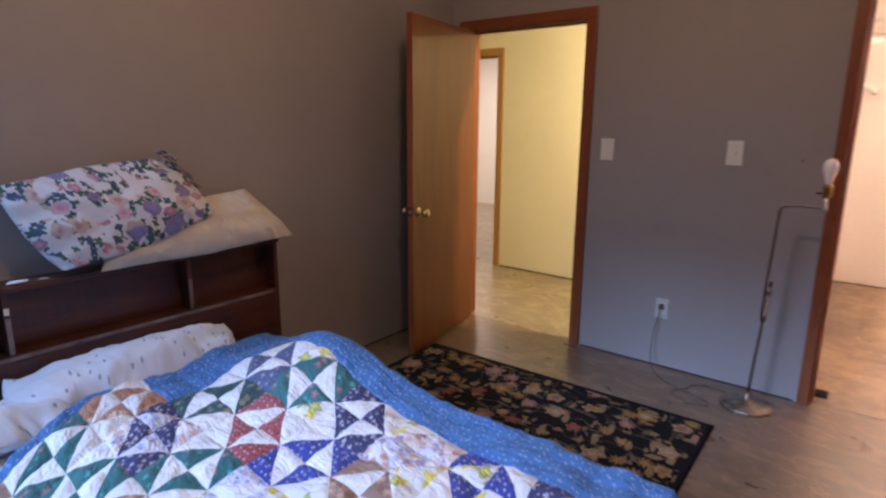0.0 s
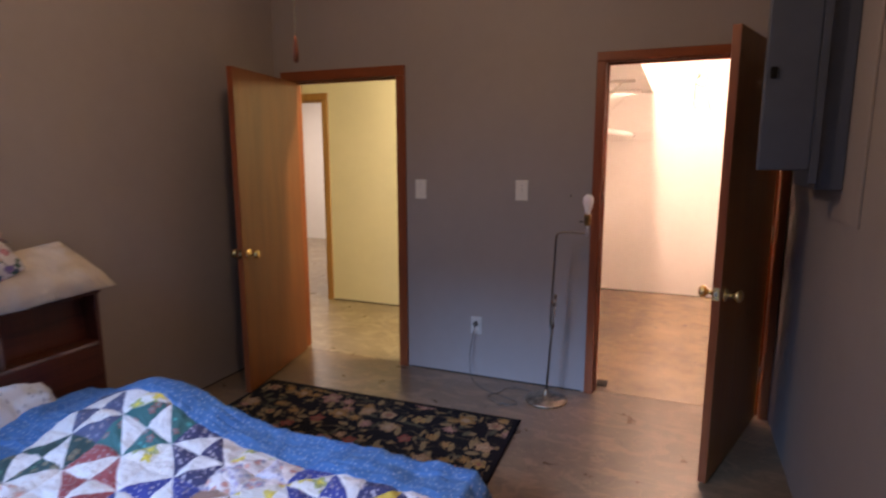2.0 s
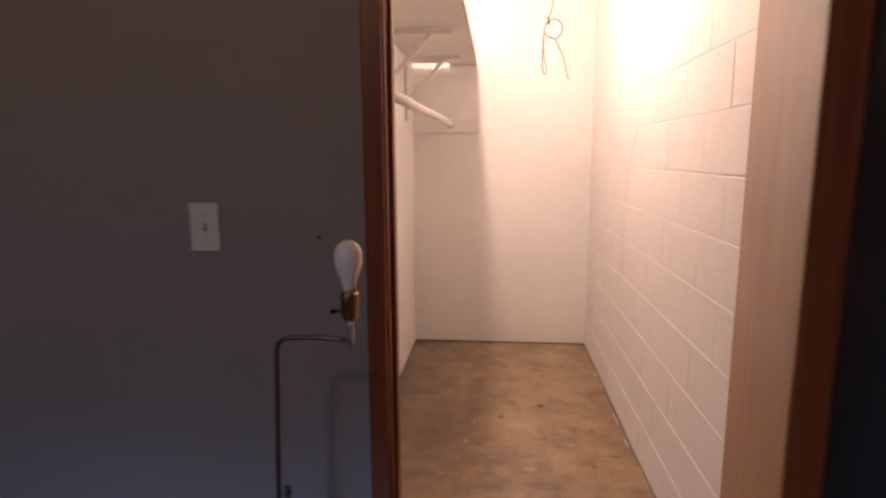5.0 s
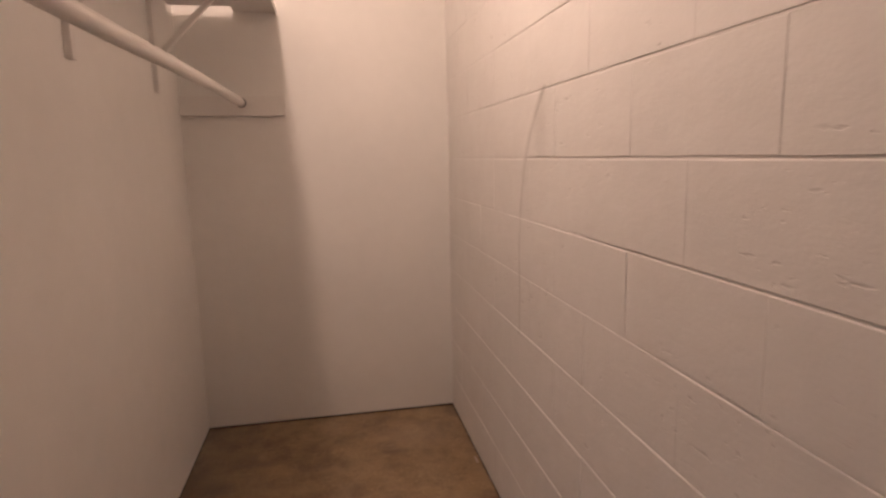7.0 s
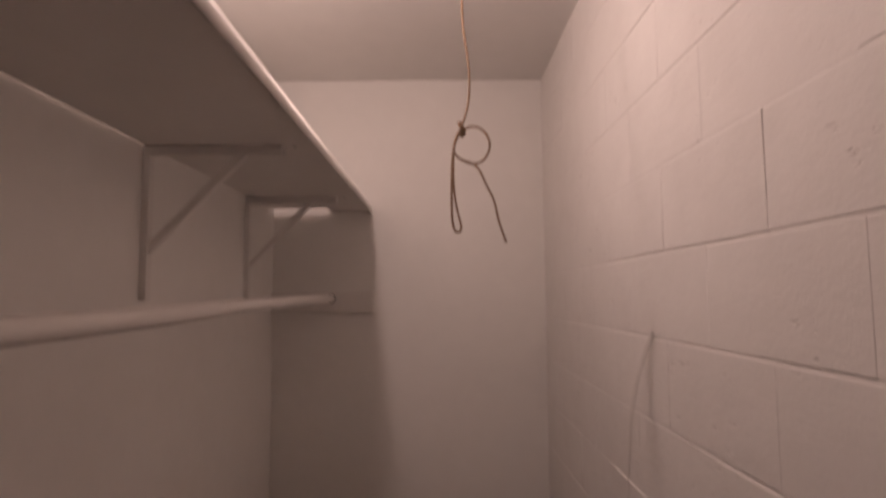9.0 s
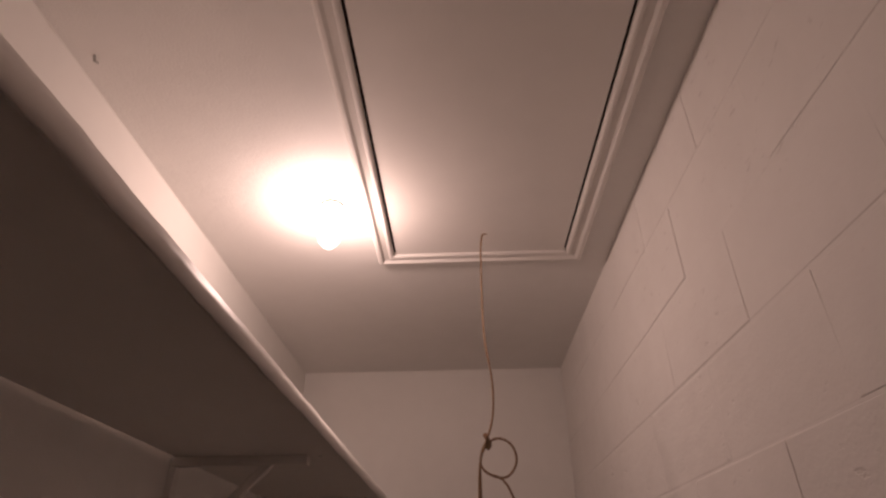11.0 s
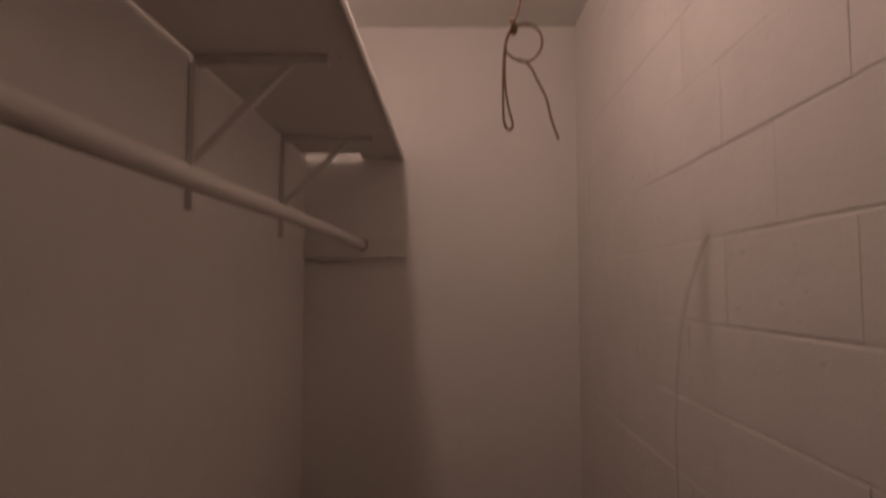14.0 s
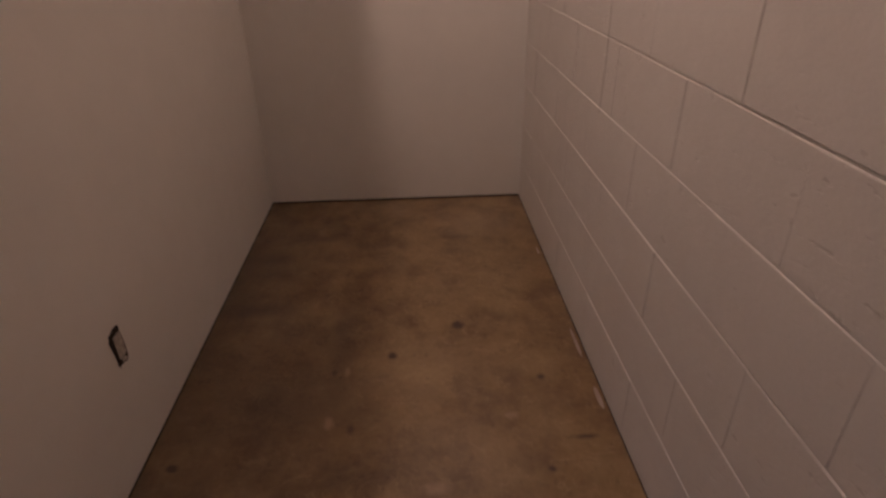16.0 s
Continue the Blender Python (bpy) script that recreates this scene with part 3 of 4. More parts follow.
rug_ob = part("area_rug", rug, M_RUG, None, "", pose(-0.770, -1.012, 0, 0, 0, 1.4), True)
tagged(rug_ob, "black wool rug with tan and rose flowers on the concrete", "rug")

# ---- bedroom: bed ----
QB_, QHEAD, QSIDE = 0.256, 0.058, 0.459        # block size, head border, side border


def blue_cloth():
    n = Nodes("sprigged_blue_cotton", 0.9)
    uv = n.coord("UV")
    blue = n.ramp(n.noise(uv, 9, 3), [(0.3, (0.045, 0.15, 0.36)), (0.7, (0.06, 0.19, 0.42))])
    d2 = n.t.nodes.new("ShaderNodeTexVoronoi")
    d2.voronoi_dimensions = "2D"
    d2.inputs["Scale"].default_value = 40
    n.put(d2.inputs["Vector"], uv)
    n.bump(n.noise(uv, 420, 2), 0.25, 0.002, n.bump(n.noise(n.mapped(uv, (1, 6, 1)), 7, 3), 0.8, 0.016))
    return n.color(n.mix(n.math("MULTIPLY", n.math("LESS_THAN", d2.outputs["Distance"], 0.17), 0.6), blue, (0.40, 0.48, 0.62)))


def cloth(name, ground, prints=(), scale=24, petals=5.0, size=0.40, dots=0.0):
    """One printed cotton of the quilt: ground colour, scattered motifs, or fine dots."""
    n = Nodes(name, 0.92)
    uv = n.coord("UV")
    c = n.ramp(n.noise(uv, 7, 4), [(0.3, [v * 0.88 for v in ground]), (0.7, [min(1, v * 1.08) for v in ground])])
    if prints:
        p, k, r, _ = flowers(n, uv, scale, petals, len(name) * 1.7, size)
        stops = [(q / len(prints), v) for q, v in enumerate(prints)]
        c = n.mix(n.math("MULTIPLY", p, 0.9), c, n.ramp(r, stops, True))
        c = n.mix(n.math("MULTIPLY", k, 0.6), c, [min(1, v * 1.5) for v in prints[0]])
    if dots:
        d = n.t.nodes.new("ShaderNodeTexVoronoi")
        d.voronoi_dimensions = "2D"
        d.inputs["Scale"].default_value, d.inputs["Randomness"].default_value = dots, 0.5
        n.put(d.inputs["Vector"], uv)
        c = n.mix(n.math("MULTIPLY", n.math("LESS_THAN", d.outputs["Distance"], 0.17), 0.6), c, (0.62, 0.60, 0.62))
    c = n.mix(n.math("MULTIPLY", n.noise(uv, 3.0, 4), 0.08), c, (0.7, 0.68, 0.66))
    n.bump(n.noise(uv, 420, 2), 0.25, 0.002, n.bump(n.noise(uv, 20, 3, 0.55, 1.0), 0.55, 0.014, n.bump(n.noise(n.mapped(uv, rot=(0, 0, 0.5), scale=(1, 2.2, 1)), 9, 3, 0.55, 1.4), 0.6, 0.02)))
    return n.color(c)


BX0, BX1, BY0, BY1, BZ = -1.80, 0.15, -3.265, -1.745, 0.355    # mattress
QEDGE = -1.655
DROP = 0.36
QU, QV = BX1 - QEDGE + DROP, BY1 - BY0 + 2 * DROP


def quilt_point(u, v):
    """The quilt over the bed: u from the head edge to the foot, v across."""
    # the near head corner is pulled back towards the foot
    pull = 0.64 * max(0.0, 1.2 - v) * max(0.0, 1 - u / 0.9)
    x, y, z = QEDGE + u + pull - 0.09 * (v - 1.0), BY0 - DROP + v - 0.04 * (u - 0.9), BZ + 0.03
    over = 0.0
    if x > BX1:
        d = x - BX1
        b = min(d, 0.11)
        x, z, over = BX1 + b * 0.75, z - max(0, d - 0.05), d
    for edge_y, sgn in ((BY1, 1), (BY0, -1)):
        d = (y - edge_y) * sgn
        if d > 0:
            b = min(d, 0.11)
            y, z = edge_y + sgn * b * 0.8, z - max(0, d - 0.05)
            # folds of the hanging side
            y += sgn * (0.016 * math.sin(x * 17 + 1.6 * math.sin(x * 4.3)) + 0.006 * math.sin(x * 41 + 2 * math.sin(x * 9))) * min(1, d / 0.16)
            over = max(over, d)
    hump = 0.15 * math.exp(-((x + 1.17) / 0.31) ** 2 - ((y + 1.79) / 0.30) ** 2)
    hump += 0.055 * math.exp(-((x + 1.40) / 0.27) ** 2 - ((y + 2.60) / 0.42) ** 2)
    hump += 0.02 * math.exp(-((x + 1.62) / 0.13) ** 2 - ((y + 2.30) / 0.45) ** 4)
    w = 0.022 * noise.noise((x * 3.2, y * 3.2, 0)) + 0.014 * noise.noise((x * 9, y * 7, 3)) + 0.003 * noise.noise((x * 21, y * 19, 5))
    # creases pulled out from the raised corner, and short tucks
    w += 0.006 * (1 - abs(2 * noise.noise((x * 7 - y * 3, x * 2 + y * 9, 11)))) ** 3 + 0.003 * (1 - abs(2 * noise.noise((x * 17 + y * 5, y * 15 - x * 6, 17)))) ** 3
    # puckered seams between the blocks
    a, b = (u - QHEAD) / QB_ % 1, (v - QSIDE) / QB_ % 1
    w -= 0.0045 * sum(math.exp(-(q / 0.07) ** 2) for q in (min(a, 1 - a), min(b, 1 - b), a - 0.5, b - 0.5))
    fade = max(0.0, 1 - over / 0.3)
    z += (hump + w) * fade
    y += 0.012 * noise.noise((x * 5, z * 5, 7)) * (1 - fade)
    return Vector((x, y, max(z, 0.03)))


def sheet_bm(fn, u0, u1, v0, v1, nu, nv, lift=0.0):
    """The stretch u0..u1, v0..v1 of a draped cloth, with its flat measures as UVs."""
    bm = bmesh.new()
    uvl = bm.loops.layers.uv.new("UVMap")
    at = lambda i, j: (u0 + (u1 - u0) * i / nu, v0 + (v1 - v0) * j / nv)
    g = [[bm.verts.new(fn(*at(i, j)) + Vector((0, 0, lift))) for j in range(nv + 1)] for i in range(nu + 1)]
    for i in range(nu):
        for j in range(nv):
            f = bm.faces.new((g[i][j], g[i + 1][j], g[i + 1][j + 1], g[i][j + 1]))
            for l, q in zip(f.loops, ((i, j), (i + 1, j), (i + 1, j + 1), (i, j + 1))):
                l[uvl].uv = at(*q)
    return bm


quilt = thing("patchwork_quilt", None, "rumpled pinwheel patchwork quilt with a sprigged blue border on the bed", "quilt")
M_BLUE = blue_cloth()
W1 = cloth("white_muslin", (0.80, 0.78, 0.77))
W2 = cloth("cream_sprig", (0.78, 0.74, 0.70), ((0.62, 0.52, 0.46), (0.70, 0.62, 0.60)), 38, 4.0, 0.34)
W3 = cloth("white_yellow_floral", (0.78, 0.75, 0.70), ((0.66, 0.52, 0.03), (0.34, 0.38, 0.10), (0.72, 0.60, 0.08)), 13, 4.0, 0.44)
W4 = cloth("white_rose_print", (0.77, 0.70, 0.68), ((0.55, 0.22, 0.17), (0.58, 0.36, 0.30), (0.20, 0.22, 0.36)), 22, 7.0, 0.46)
W5 = cloth("lilac_blue_print", (0.66, 0.64, 0.72), ((0.24, 0.26, 0.50), (0.50, 0.40, 0.50), (0.30, 0.42, 0.58)), 34, 4.0, 0.42)
TEAL = cloth("teal_floral", (0.012, 0.125, 0.125), ((0.03, 0.30, 0.28), (0.34, 0.12, 0.12)), 18, 5.0, 0.26)
PINE = cloth("dark_pine_floral", (0.012, 0.062, 0.060), ((0.05, 0.16, 0.11), (0.28, 0.20, 0.12)), 22, 5.0, 0.28)
RED = cloth("dotted_brick_red", (0.34, 0.055, 0.055), (), dots=44)
BLUE = cloth("bright_royal_dots", (0.022, 0.040, 0.26), ((0.42, 0.30, 0.34), (0.05, 0.09, 0.36)), 20, 5.0, 0.22, 42)
NAVY = cloth("navy_vine_print", (0.020, 0.022, 0.10), ((0.30, 0.26, 0.36), (0.45, 0.40, 0.44)), 40, 3.0, 0.36)
DUSK = cloth("dusty_navy_print", (0.07, 0.085, 0.17), ((0.26, 0.22, 0.27), (0.10, 0.12, 0.22)), 30, 4.0, 0.34)
SLATE = cloth("slate_chambray", (0.14, 0.22, 0.34))
BROWN = cloth("brown_rose_print", (0.30, 0.165, 0.115), ((0.50, 0.30, 0.20), (0.40, 0.24, 0.17)), 14, 6.0, 0.40)
RUST = cloth("orange_rust_print", (0.46, 0.21, 0.12), ((0.34, 0.13, 0.08), (0.66, 0.52, 0.36)), 20, 5.0, 0.34)
GOLD = cloth("golden_yellow_print", (0.66, 0.46, 0.045), ((0.74, 0.62, 0.16), (0.40, 0.22, 0.06)), 15, 5.0, 0.40)
# strong and pale cloth of each block, by row across and from head to foot; the second pale cloth fills the outer corners
BLOCKS = (((BROWN, W1, W2), (TEAL, W1, W2), (NAVY, W4, W1), (RED, W2, W1), (BLUE, W1, W3), (BROWN, W3, W1), (TEAL, W2, W1)),
          ((TEAL, W1, W2), (TEAL, W1, W1), (BROWN, W1, W2), (DUSK, W5, W1), (PINE, W3, W1), (RED, W1, W4), (NAVY, W1, W3)),
          ((RUST, W1, W2), (NAVY, W5, W4), (TEAL, W1, W2), (W5, W1, W3), (BROWN, W4, W2), (BLUE, W1, W3), (SLATE, W1, W4)),
          ((M_BLUE, M_BLUE, M_BLUE), (PINE, W1, W2), (RED, W2, W1), (BLUE, W1, W1), (BROWN, W1, W3), (BLUE, W3, W1), (SLATE, W1, GOLD)),
          ((M_BLUE, M_BLUE, M_BLUE), (DUSK, W2, W1), (TEAL, W1, W3), (NAVY, W1, W2), (W4, W5, W3), (BLUE, W3, W1), (NAVY, GOLD, W4)))
LEAN = ("1010101", "1001010", "0101010", "1010101", "1101011")     # which pair of triangles meets at the middle
NBU, NBV = 7, 5
UE, VE = QHEAD + NBU * QB_, QSIDE + NBV * QB_


def patch_bm(a, b, c, n=12):
    """One triangular patch, draped with the quilt, with a slightly sunk seam all round."""
    bm = bmesh.new()
    uvl = bm.loops.layers.uv.new("UVMap")
    flat, vs = {}, {}
    for i in range(n + 1):
        for j in range(n + 1 - i):
            k = n - i - j
            u, v = ((a[q] * i + b[q] * j + c[q] * k) / n for q in (0, 1))
            w = (0.008 * noise.noise((v * 7, u * 7, 2)), 0.008 * noise.noise((u * 7, v * 7, 9)))
            p = quilt_point(u + w[0], v + w[1])
            p.z += 0.003 * min(1.0, 4.0 * min(i, j, k) / n)
            vs[i, j], flat[i, j] = bm.verts.new(p), (u, v)
    for i in range(n):
        for j in range(n - i):
            for ids in (((i, j), (i + 1, j), (i, j + 1)), ((i + 1, j), (i + 1, j + 1), (i, j + 1))):
                if all(q in vs for q in ids):
                    f = bm.faces.new([vs[q] for q in ids])
                    for l, q in zip(f.loops, ids):
                        l[uvl].uv = flat[q]
    return bm


for j, line in enumerate(BLOCKS):
    for i, (strong, pale, pale2) in enumerate(line):
        cu, cv, hq = QHEAD + (i + 0.5) * QB_, QSIDE + (j + 0.5) * QB_, QB_ / 2
        for su, sv in ((1, 1), (-1, 1), (-1, -1), (1, -1)):
            inner = (su * sv > 0) == (LEAN[j][i] == "1")
            e, g = (cu + su * hq, cv), (cu, cv + sv * hq)
            part("patch" if pale != M_BLUE else "border_patch", patch_bm((cu, cv), e, g), strong if inner else pale, quilt, smooth=True)
            part("patch" if pale != M_BLUE else "border_patch", patch_bm((cu + su * hq, cv + sv * hq), e, g), pale2 if inner else strong, quilt, smooth=True)
for q in ((0, QHEAD, 0, QV, 8, 150), (UE, QU, 0, QV, 24, 150), (QHEAD, UE, 0, QSIDE, 150, 34), (QHEAD, UE, VE, QV, 150, 34)):
    part("border", sheet_bm(quilt_point, *q), M_BLUE, quilt, "sprigged blue cotton border", smooth=True)
part("backing", sheet_bm(quilt_point, 0, QU, 0, QV, 90, 90, -0.012), M_BLUE, quilt, smooth=True)

nsh = Nodes("white_printed_cotton", 0.9)
uvs = nsh.coord("UV")
sp, _, spr, _ = flowers(nsh, nsh.mapped(uvs, (1, 2.6, 1), rot=(0, 0, 0.9)), 24, 2.0, 3.3, 0.26)
nsh.bump(nsh.noise(uvs, 320, 2), 0.2, 0.002, nsh.bump(nsh.noise(nsh.mapped(uvs, (1, 2.4, 1), rot=(0, 0, -0.6)), 6, 3, 0.5, 1.0), 0.5, 0.016))
M_SHEET = nsh.color(nsh.mix(nsh.math("MULTIPLY", sp, nsh.math("GREATER_THAN", spr, 0.78)), nsh.ramp(nsh.noise(uvs, 5, 3), [(0.3, (0.61, 0.67, 0.75)), (0.7, (0.70, 0.74, 0.80))]), (0.30, 0.35, 0.44)))
M_MATT = plain("mattress_ticking", (0.55, 0.55, 0.58), 0.9)
bed = thing("bed", pose(0, 0, 0), "low bed with a dark mahogany bookcase headboard against the wall", "bed")
part("mattress", bm_box(BX0, BX1, BY0 + 0.01, BY1 - 0.01, 0.19, BZ, 0.06, 4), M_SHEET, bed, "white sheeted mattress", smooth=True)
part("box_base", bm_box(BX0, BX1 - 0.02, BY0 + 0.03, BY1 - 0.03, 0.08, 0.19, 0.02, 2), M_MATT, bed)
for x in (BX0 + 0.1, BX1 - 0.15):
    for y in (BY0 + 0.12, BY1 - 0.12):
        part("leg", bm_turn([(0.03, 0), (0.035, 0.08)], 12, m=Matrix.Translation((x, y, 0))), M_HEAD, bed)
HX0, HX1, HY0, HY1, HZ = WL + 0.004, -1.815, -3.42, -1.560, 0.818
hb = part("headboard", bm_box(HX0, HX0 + 0.014, HY0, HY1, 0.05, HZ - 0.022), M_HEAD, bed, "dark mahogany bookcase headboard")
part("top_board", bm_box(HX0, HX1 + 0.008, HY0 - 0.008, HY1 + 0.008, HZ - 0.022, HZ, 0.004, 2), M_HEAD, hb)
part("shelf", bm_box(HX0 + 0.014, HX1, HY0 + 0.02, HY1 - 0.02, 0.540, 0.562, 0.002), M_HEAD, hb)
part("worn_edge", bm_box(HX1 + 0.0002, HX1 + 0.002, HY0 + 0.022, HY1 - 0.022, 0.546, 0.560, 0.0006), M_WORN, hb, "scuffed pale shelf edge")
part("front_panel", bm_box(HX1 - 0.02, HX1, HY0 + 0.02, HY1 - 0.02, 0.14, 0.540, 0.002), M_HEAD, hb)
for y in (HY0, HY1 - 0.02):
    part("side_board", bm_box(HX0 + 0.014, HX1, y, y + 0.02, 0, HZ - 0.022, 0.002), M_HEAD, hb)
for y in (-2.69, -2.02):
    part("worn_edge", bm_box(HX1 - 0.0118, HX1 - 0.0105, y + 0.002, y + 0.018, 0.565, 0.70, 0.0004), M_WORN, hb, "scuffed pale divider edge")
    part("divider", bm_box(HX0 + 0.014, HX1 - 0.012, y, y + 0.02, 0.562, HZ - 0.022, 0.002), M_HEAD, hb)

part("sticker", bm_box(HX1 - 0.0115, HX1 - 0.0105, -2.688, -2.672, 0.712, 0.737), M_PLATE, bed, "small white sticker")


def chintz():
    n = Nodes("floral_cotton", 0.85)
    uv = n.coord("UV")
    base = n.ramp(n.noise(uv, 12, 3), [(0.3, (0.54, 0.54, 0.57)), (0.7, (0.64, 0.625, 0.635))])
    # clusters of leaves and blooms with plain cotton between them
    here = n.ramp(n.noise(n.mapped(uv, loc=(2.3, 0.4, 0)), 11, 2, 0.5, 0.4), [(0.445, G3(0)), (0.475, G3(1))])
    for sc, seed, rot in ((27, 1.1, 0.5), (31, 5.2, -0.7)):
        g1, _, rg, _ = flowers(n, n.mapped(uv, (1, 1.25, 1), rot=(0, 0, rot)), sc, 4.0, seed, 0.46, 0.9, 0.22)
        base = n.mix(n.math("MULTIPLY", n.math("MULTIPLY", g1, here), n.math("GREATER_THAN", rg, 0.25)), base, n.ramp(rg, [(0, (0.022, 0.075, 0.058)), (0.5, (0.045, 0.11, 0.08)), (0.75, (0.05, 0.09, 0.14))], True))
    p1, c1, r1, dist = flowers(n, uv, 13.5, 5.0, 6.4, 0.40, 0.85, 0.10)
    petal = n.ramp(r1, [(0, (0.36, 0.10, 0.16)), (0.25, (0.055, 0.055, 0.21)), (0.4, (0.56, 0.32, 0.36)), (0.6, (0.20, 0.06, 0.13)), (0.72, (0.46, 0.34, 0.24)), (0.88, (0.07, 0.09, 0.27))], True)
    p1 = n.math("MULTIPLY", p1, n.math("MAXIMUM", here, n.math("GREATER_THAN", r1, 0.8)))
    base = n.mix(p1, base, n.mix(n.math("MULTIPLY", n.noise(uv, 90, 2), 0.3), petal, (0.66, 0.5, 0.54)))
    ring = n.math("GREATER_THAN", n.math("SINE", n.math("MULTIPLY_ADD", dist, 55.0, n.math("MULTIPLY", n.noise(uv, 60, 2), 8.0))), 0.15)
    base = n.mix(n.math("MULTIPLY", n.math("MULTIPLY", ring, p1), 0.34), base, (0.60, 0.40, 0.46))
    base = n.mix(n.math("MULTIPLY", n.math("MULTIPLY", c1, p1), 0.6), base, n.ramp(r1, [(0, (0.62, 0.34, 0.40)), (0.25, (0.16, 0.10, 0.36)), (0.45, (0.50, 0.18, 0.26)), (0.62, (0.34, 0.10, 0.18)), (0.8, (0.20, 0.22, 0.46))], True))
    n.bump(n.noise(uv, 300, 2), 0.2, 0.002)
    return n.color(base)


M_CHINTZ = chintz()
M_PILLOW = cloth("cream_cotton", (0.64, 0.565, 0.455))


def slumped_pillow(a, b, c, d, h, wrinkle, seed, bow=0.03, gather=0.3, n=64):
    """A stuffed pillow spread between its four corners a, b, c, d (round the edge), with bowed sides and creased cloth."""
    bm = bmesh.new()
    uvl = bm.loops.layers.uv.new("UVMap")
    a, b, c, d = (Vector(q) for q in (a, b, c, d))
    nrm = ((c - a).cross(d - b)).normalized()
    w, ln = ((b - a).length + (c - d).length) / 2, ((d - a).length + (c - b).length) / 2
    mid = (a + b + c + d) / 4
    layers = []
    for side in (1, -1):
        g = []
        for i in range(n + 1):
            row = []
            for j in range(n + 1):
                p, q = i / n, j / n
                if side < 0 and (i in (0, n) or j in (0, n)):
                    row.append(layers[0][i][j])
                    continue
                e, f = 2 * p - 1, 2 * q - 1
                base = a.lerp(b, p).lerp(d.lerp(c, p), q)
                out = (base - mid).normalized()
                base = base + out * bow * ((1 - e * e) * abs(f) ** 3 + (1 - f * f) * abs(e) ** 3)
                prof = max(0.0, 1 - abs(e) ** 2.2) ** 0.7 * max(0.0, 1 - abs(f) ** 2.2) ** 0.7
                x, y = e * w / 2, f * ln / 2
                z = side * h / 2 * prof
                z += wrinkle * (1 - 0.5 * prof) * noise.noise((x * 8 + seed, y * 8, side)) + 0.5 * wrinkle * noise.noise((x * 15 + seed, y * 12, side + 4)) + 0.22 * wrinkle * noise.noise((x * 22 - y * 30 + seed, y * 14, side + 7))
                # gathers running in from the seams
                k = wrinkle * gather * prof ** 0.4
                z += k * math.sin(y * 82 + 3 * math.sin(y * 15 + seed)) * abs(e) ** 2.2 + k * math.sin(x * 90 + 3 * math.sin(x * 17 + seed)) * abs(f) ** 2.2
                row.append(bm.verts.new(base + nrm * z))
            g.append(row)
        layers.append(g)
        for i in range(n):
            for j in range(n):
                ids = ((i, j), (i + 1, j), (i + 1, j + 1), (i, j + 1))
                ids = ids if side > 0 else tuple(reversed(ids))
                f = bm.faces.new([g[p][q] for p, q in ids])
                for l, (p, q) in zip(f.loops, ids):
                    l[uvl].uv = (w * p / n, ln * q / n + (0 if side > 0 else 3))
    return bm


def hem_bm(p0, p1, run, droop, seed, n=26, m=10):
    """The open hem of a pillowcase: a loose doubled cloth from the seam p0-p1, falling as it goes."""
    bm = bmesh.new()
    uvl = bm.loops.layers.uv.new("UVMap")
    p0, p1, run = Vector(p0), Vector(p1), Vector(run)
    g = []
    for i in range(n + 1):
        row = []
        for j in range(m + 1):
            s, t = i / n, j / m
            wave = 0.012 * math.sin(s * 11 + seed) * t + 0.010 * noise.noise((s * 5, t * 3, seed))
            row.append(bm.verts.new(p0.lerp(p1, s) + run * t * (0.75 + 0.35 * noise.noise((s * 3, 0, seed))) + Vector((wave, 0, -droop * t * t + 0.5 * wave))))
        g.append(row)
    for i in range(n):
        for j in range(m):
            ids = ((i, j), (i + 1, j), (i + 1, j + 1), (i, j + 1))
            f = bm.faces.new([g[p][q] for p, q in ids])
            for l, (p, q) in zip(f.loops, ids):
                l[uvl].uv = (0.3 * p / n, 0.62 + 0.1 * q / m)
    bmesh.ops.solidify(bm, geom=bm.faces[:], thickness=0.004)
    return bm


fp = thing("floral_pillow", None, "white pillow with rose and violet flower print leaning on the wall", "pillow")
part("cushion", slumped_pillow((-1.850, -2.655, 1.158), (-1.765, -2.505, 0.850), (-1.710, -1.935, 0.995), (-1.858, -2.055, 1.222), 0.185, 0.027, 3, 0.024), M_CHINTZ, fp, smooth=True)
part("hem", hem_bm((-1.858, -2.095, 1.262), (-1.79, -2.02, 1.135), (0.0, 0.115, 0.0), 0.04, 2.0), M_CHINTZ, fp, "loose open hem of the pillowcase", smooth=True)
wp = part("cream_pillow", slumped_pillow((-1.845, -2.27, 0.985), (-1.765, -2.385, 0.822), (-1.735, -1.515, 0.836), (-1.855, -1.695, 1.072), 0.165, 0.022, 8, 0.012, 0.5), M_PILLOW, None, "", None, True)
tagged(wp, "plain cream pillow lying along the headboard top", "pillow")
ps = part("paper_scrap", slumped_pillow((-1.852, -2.655, HZ + 0.006), (-1.825, -2.665, HZ + 0.005), (-1.818, -2.605, HZ + 0.006), (-1.848, -2.600, HZ + 0.007), 0.009, 0.003, 5, 0.004, 0.3, 16), M_PAPER)
pf = part("paper_scrap", slumped_pillow((-1.838, -2.565, HZ + 0.003), (-1.828, -2.570, HZ + 0.003), (-1.824, -2.540, HZ + 0.003), (-1.836, -2.545, HZ + 0.003), 0.004, 0.0015, 6, 0.002, 0.3, 10), M_PAPER)
tagged(pf, "small crumb of white paper on the headboard top", "paper")
tagged(ps, "torn white paper scrap on the headboard top", "paper")
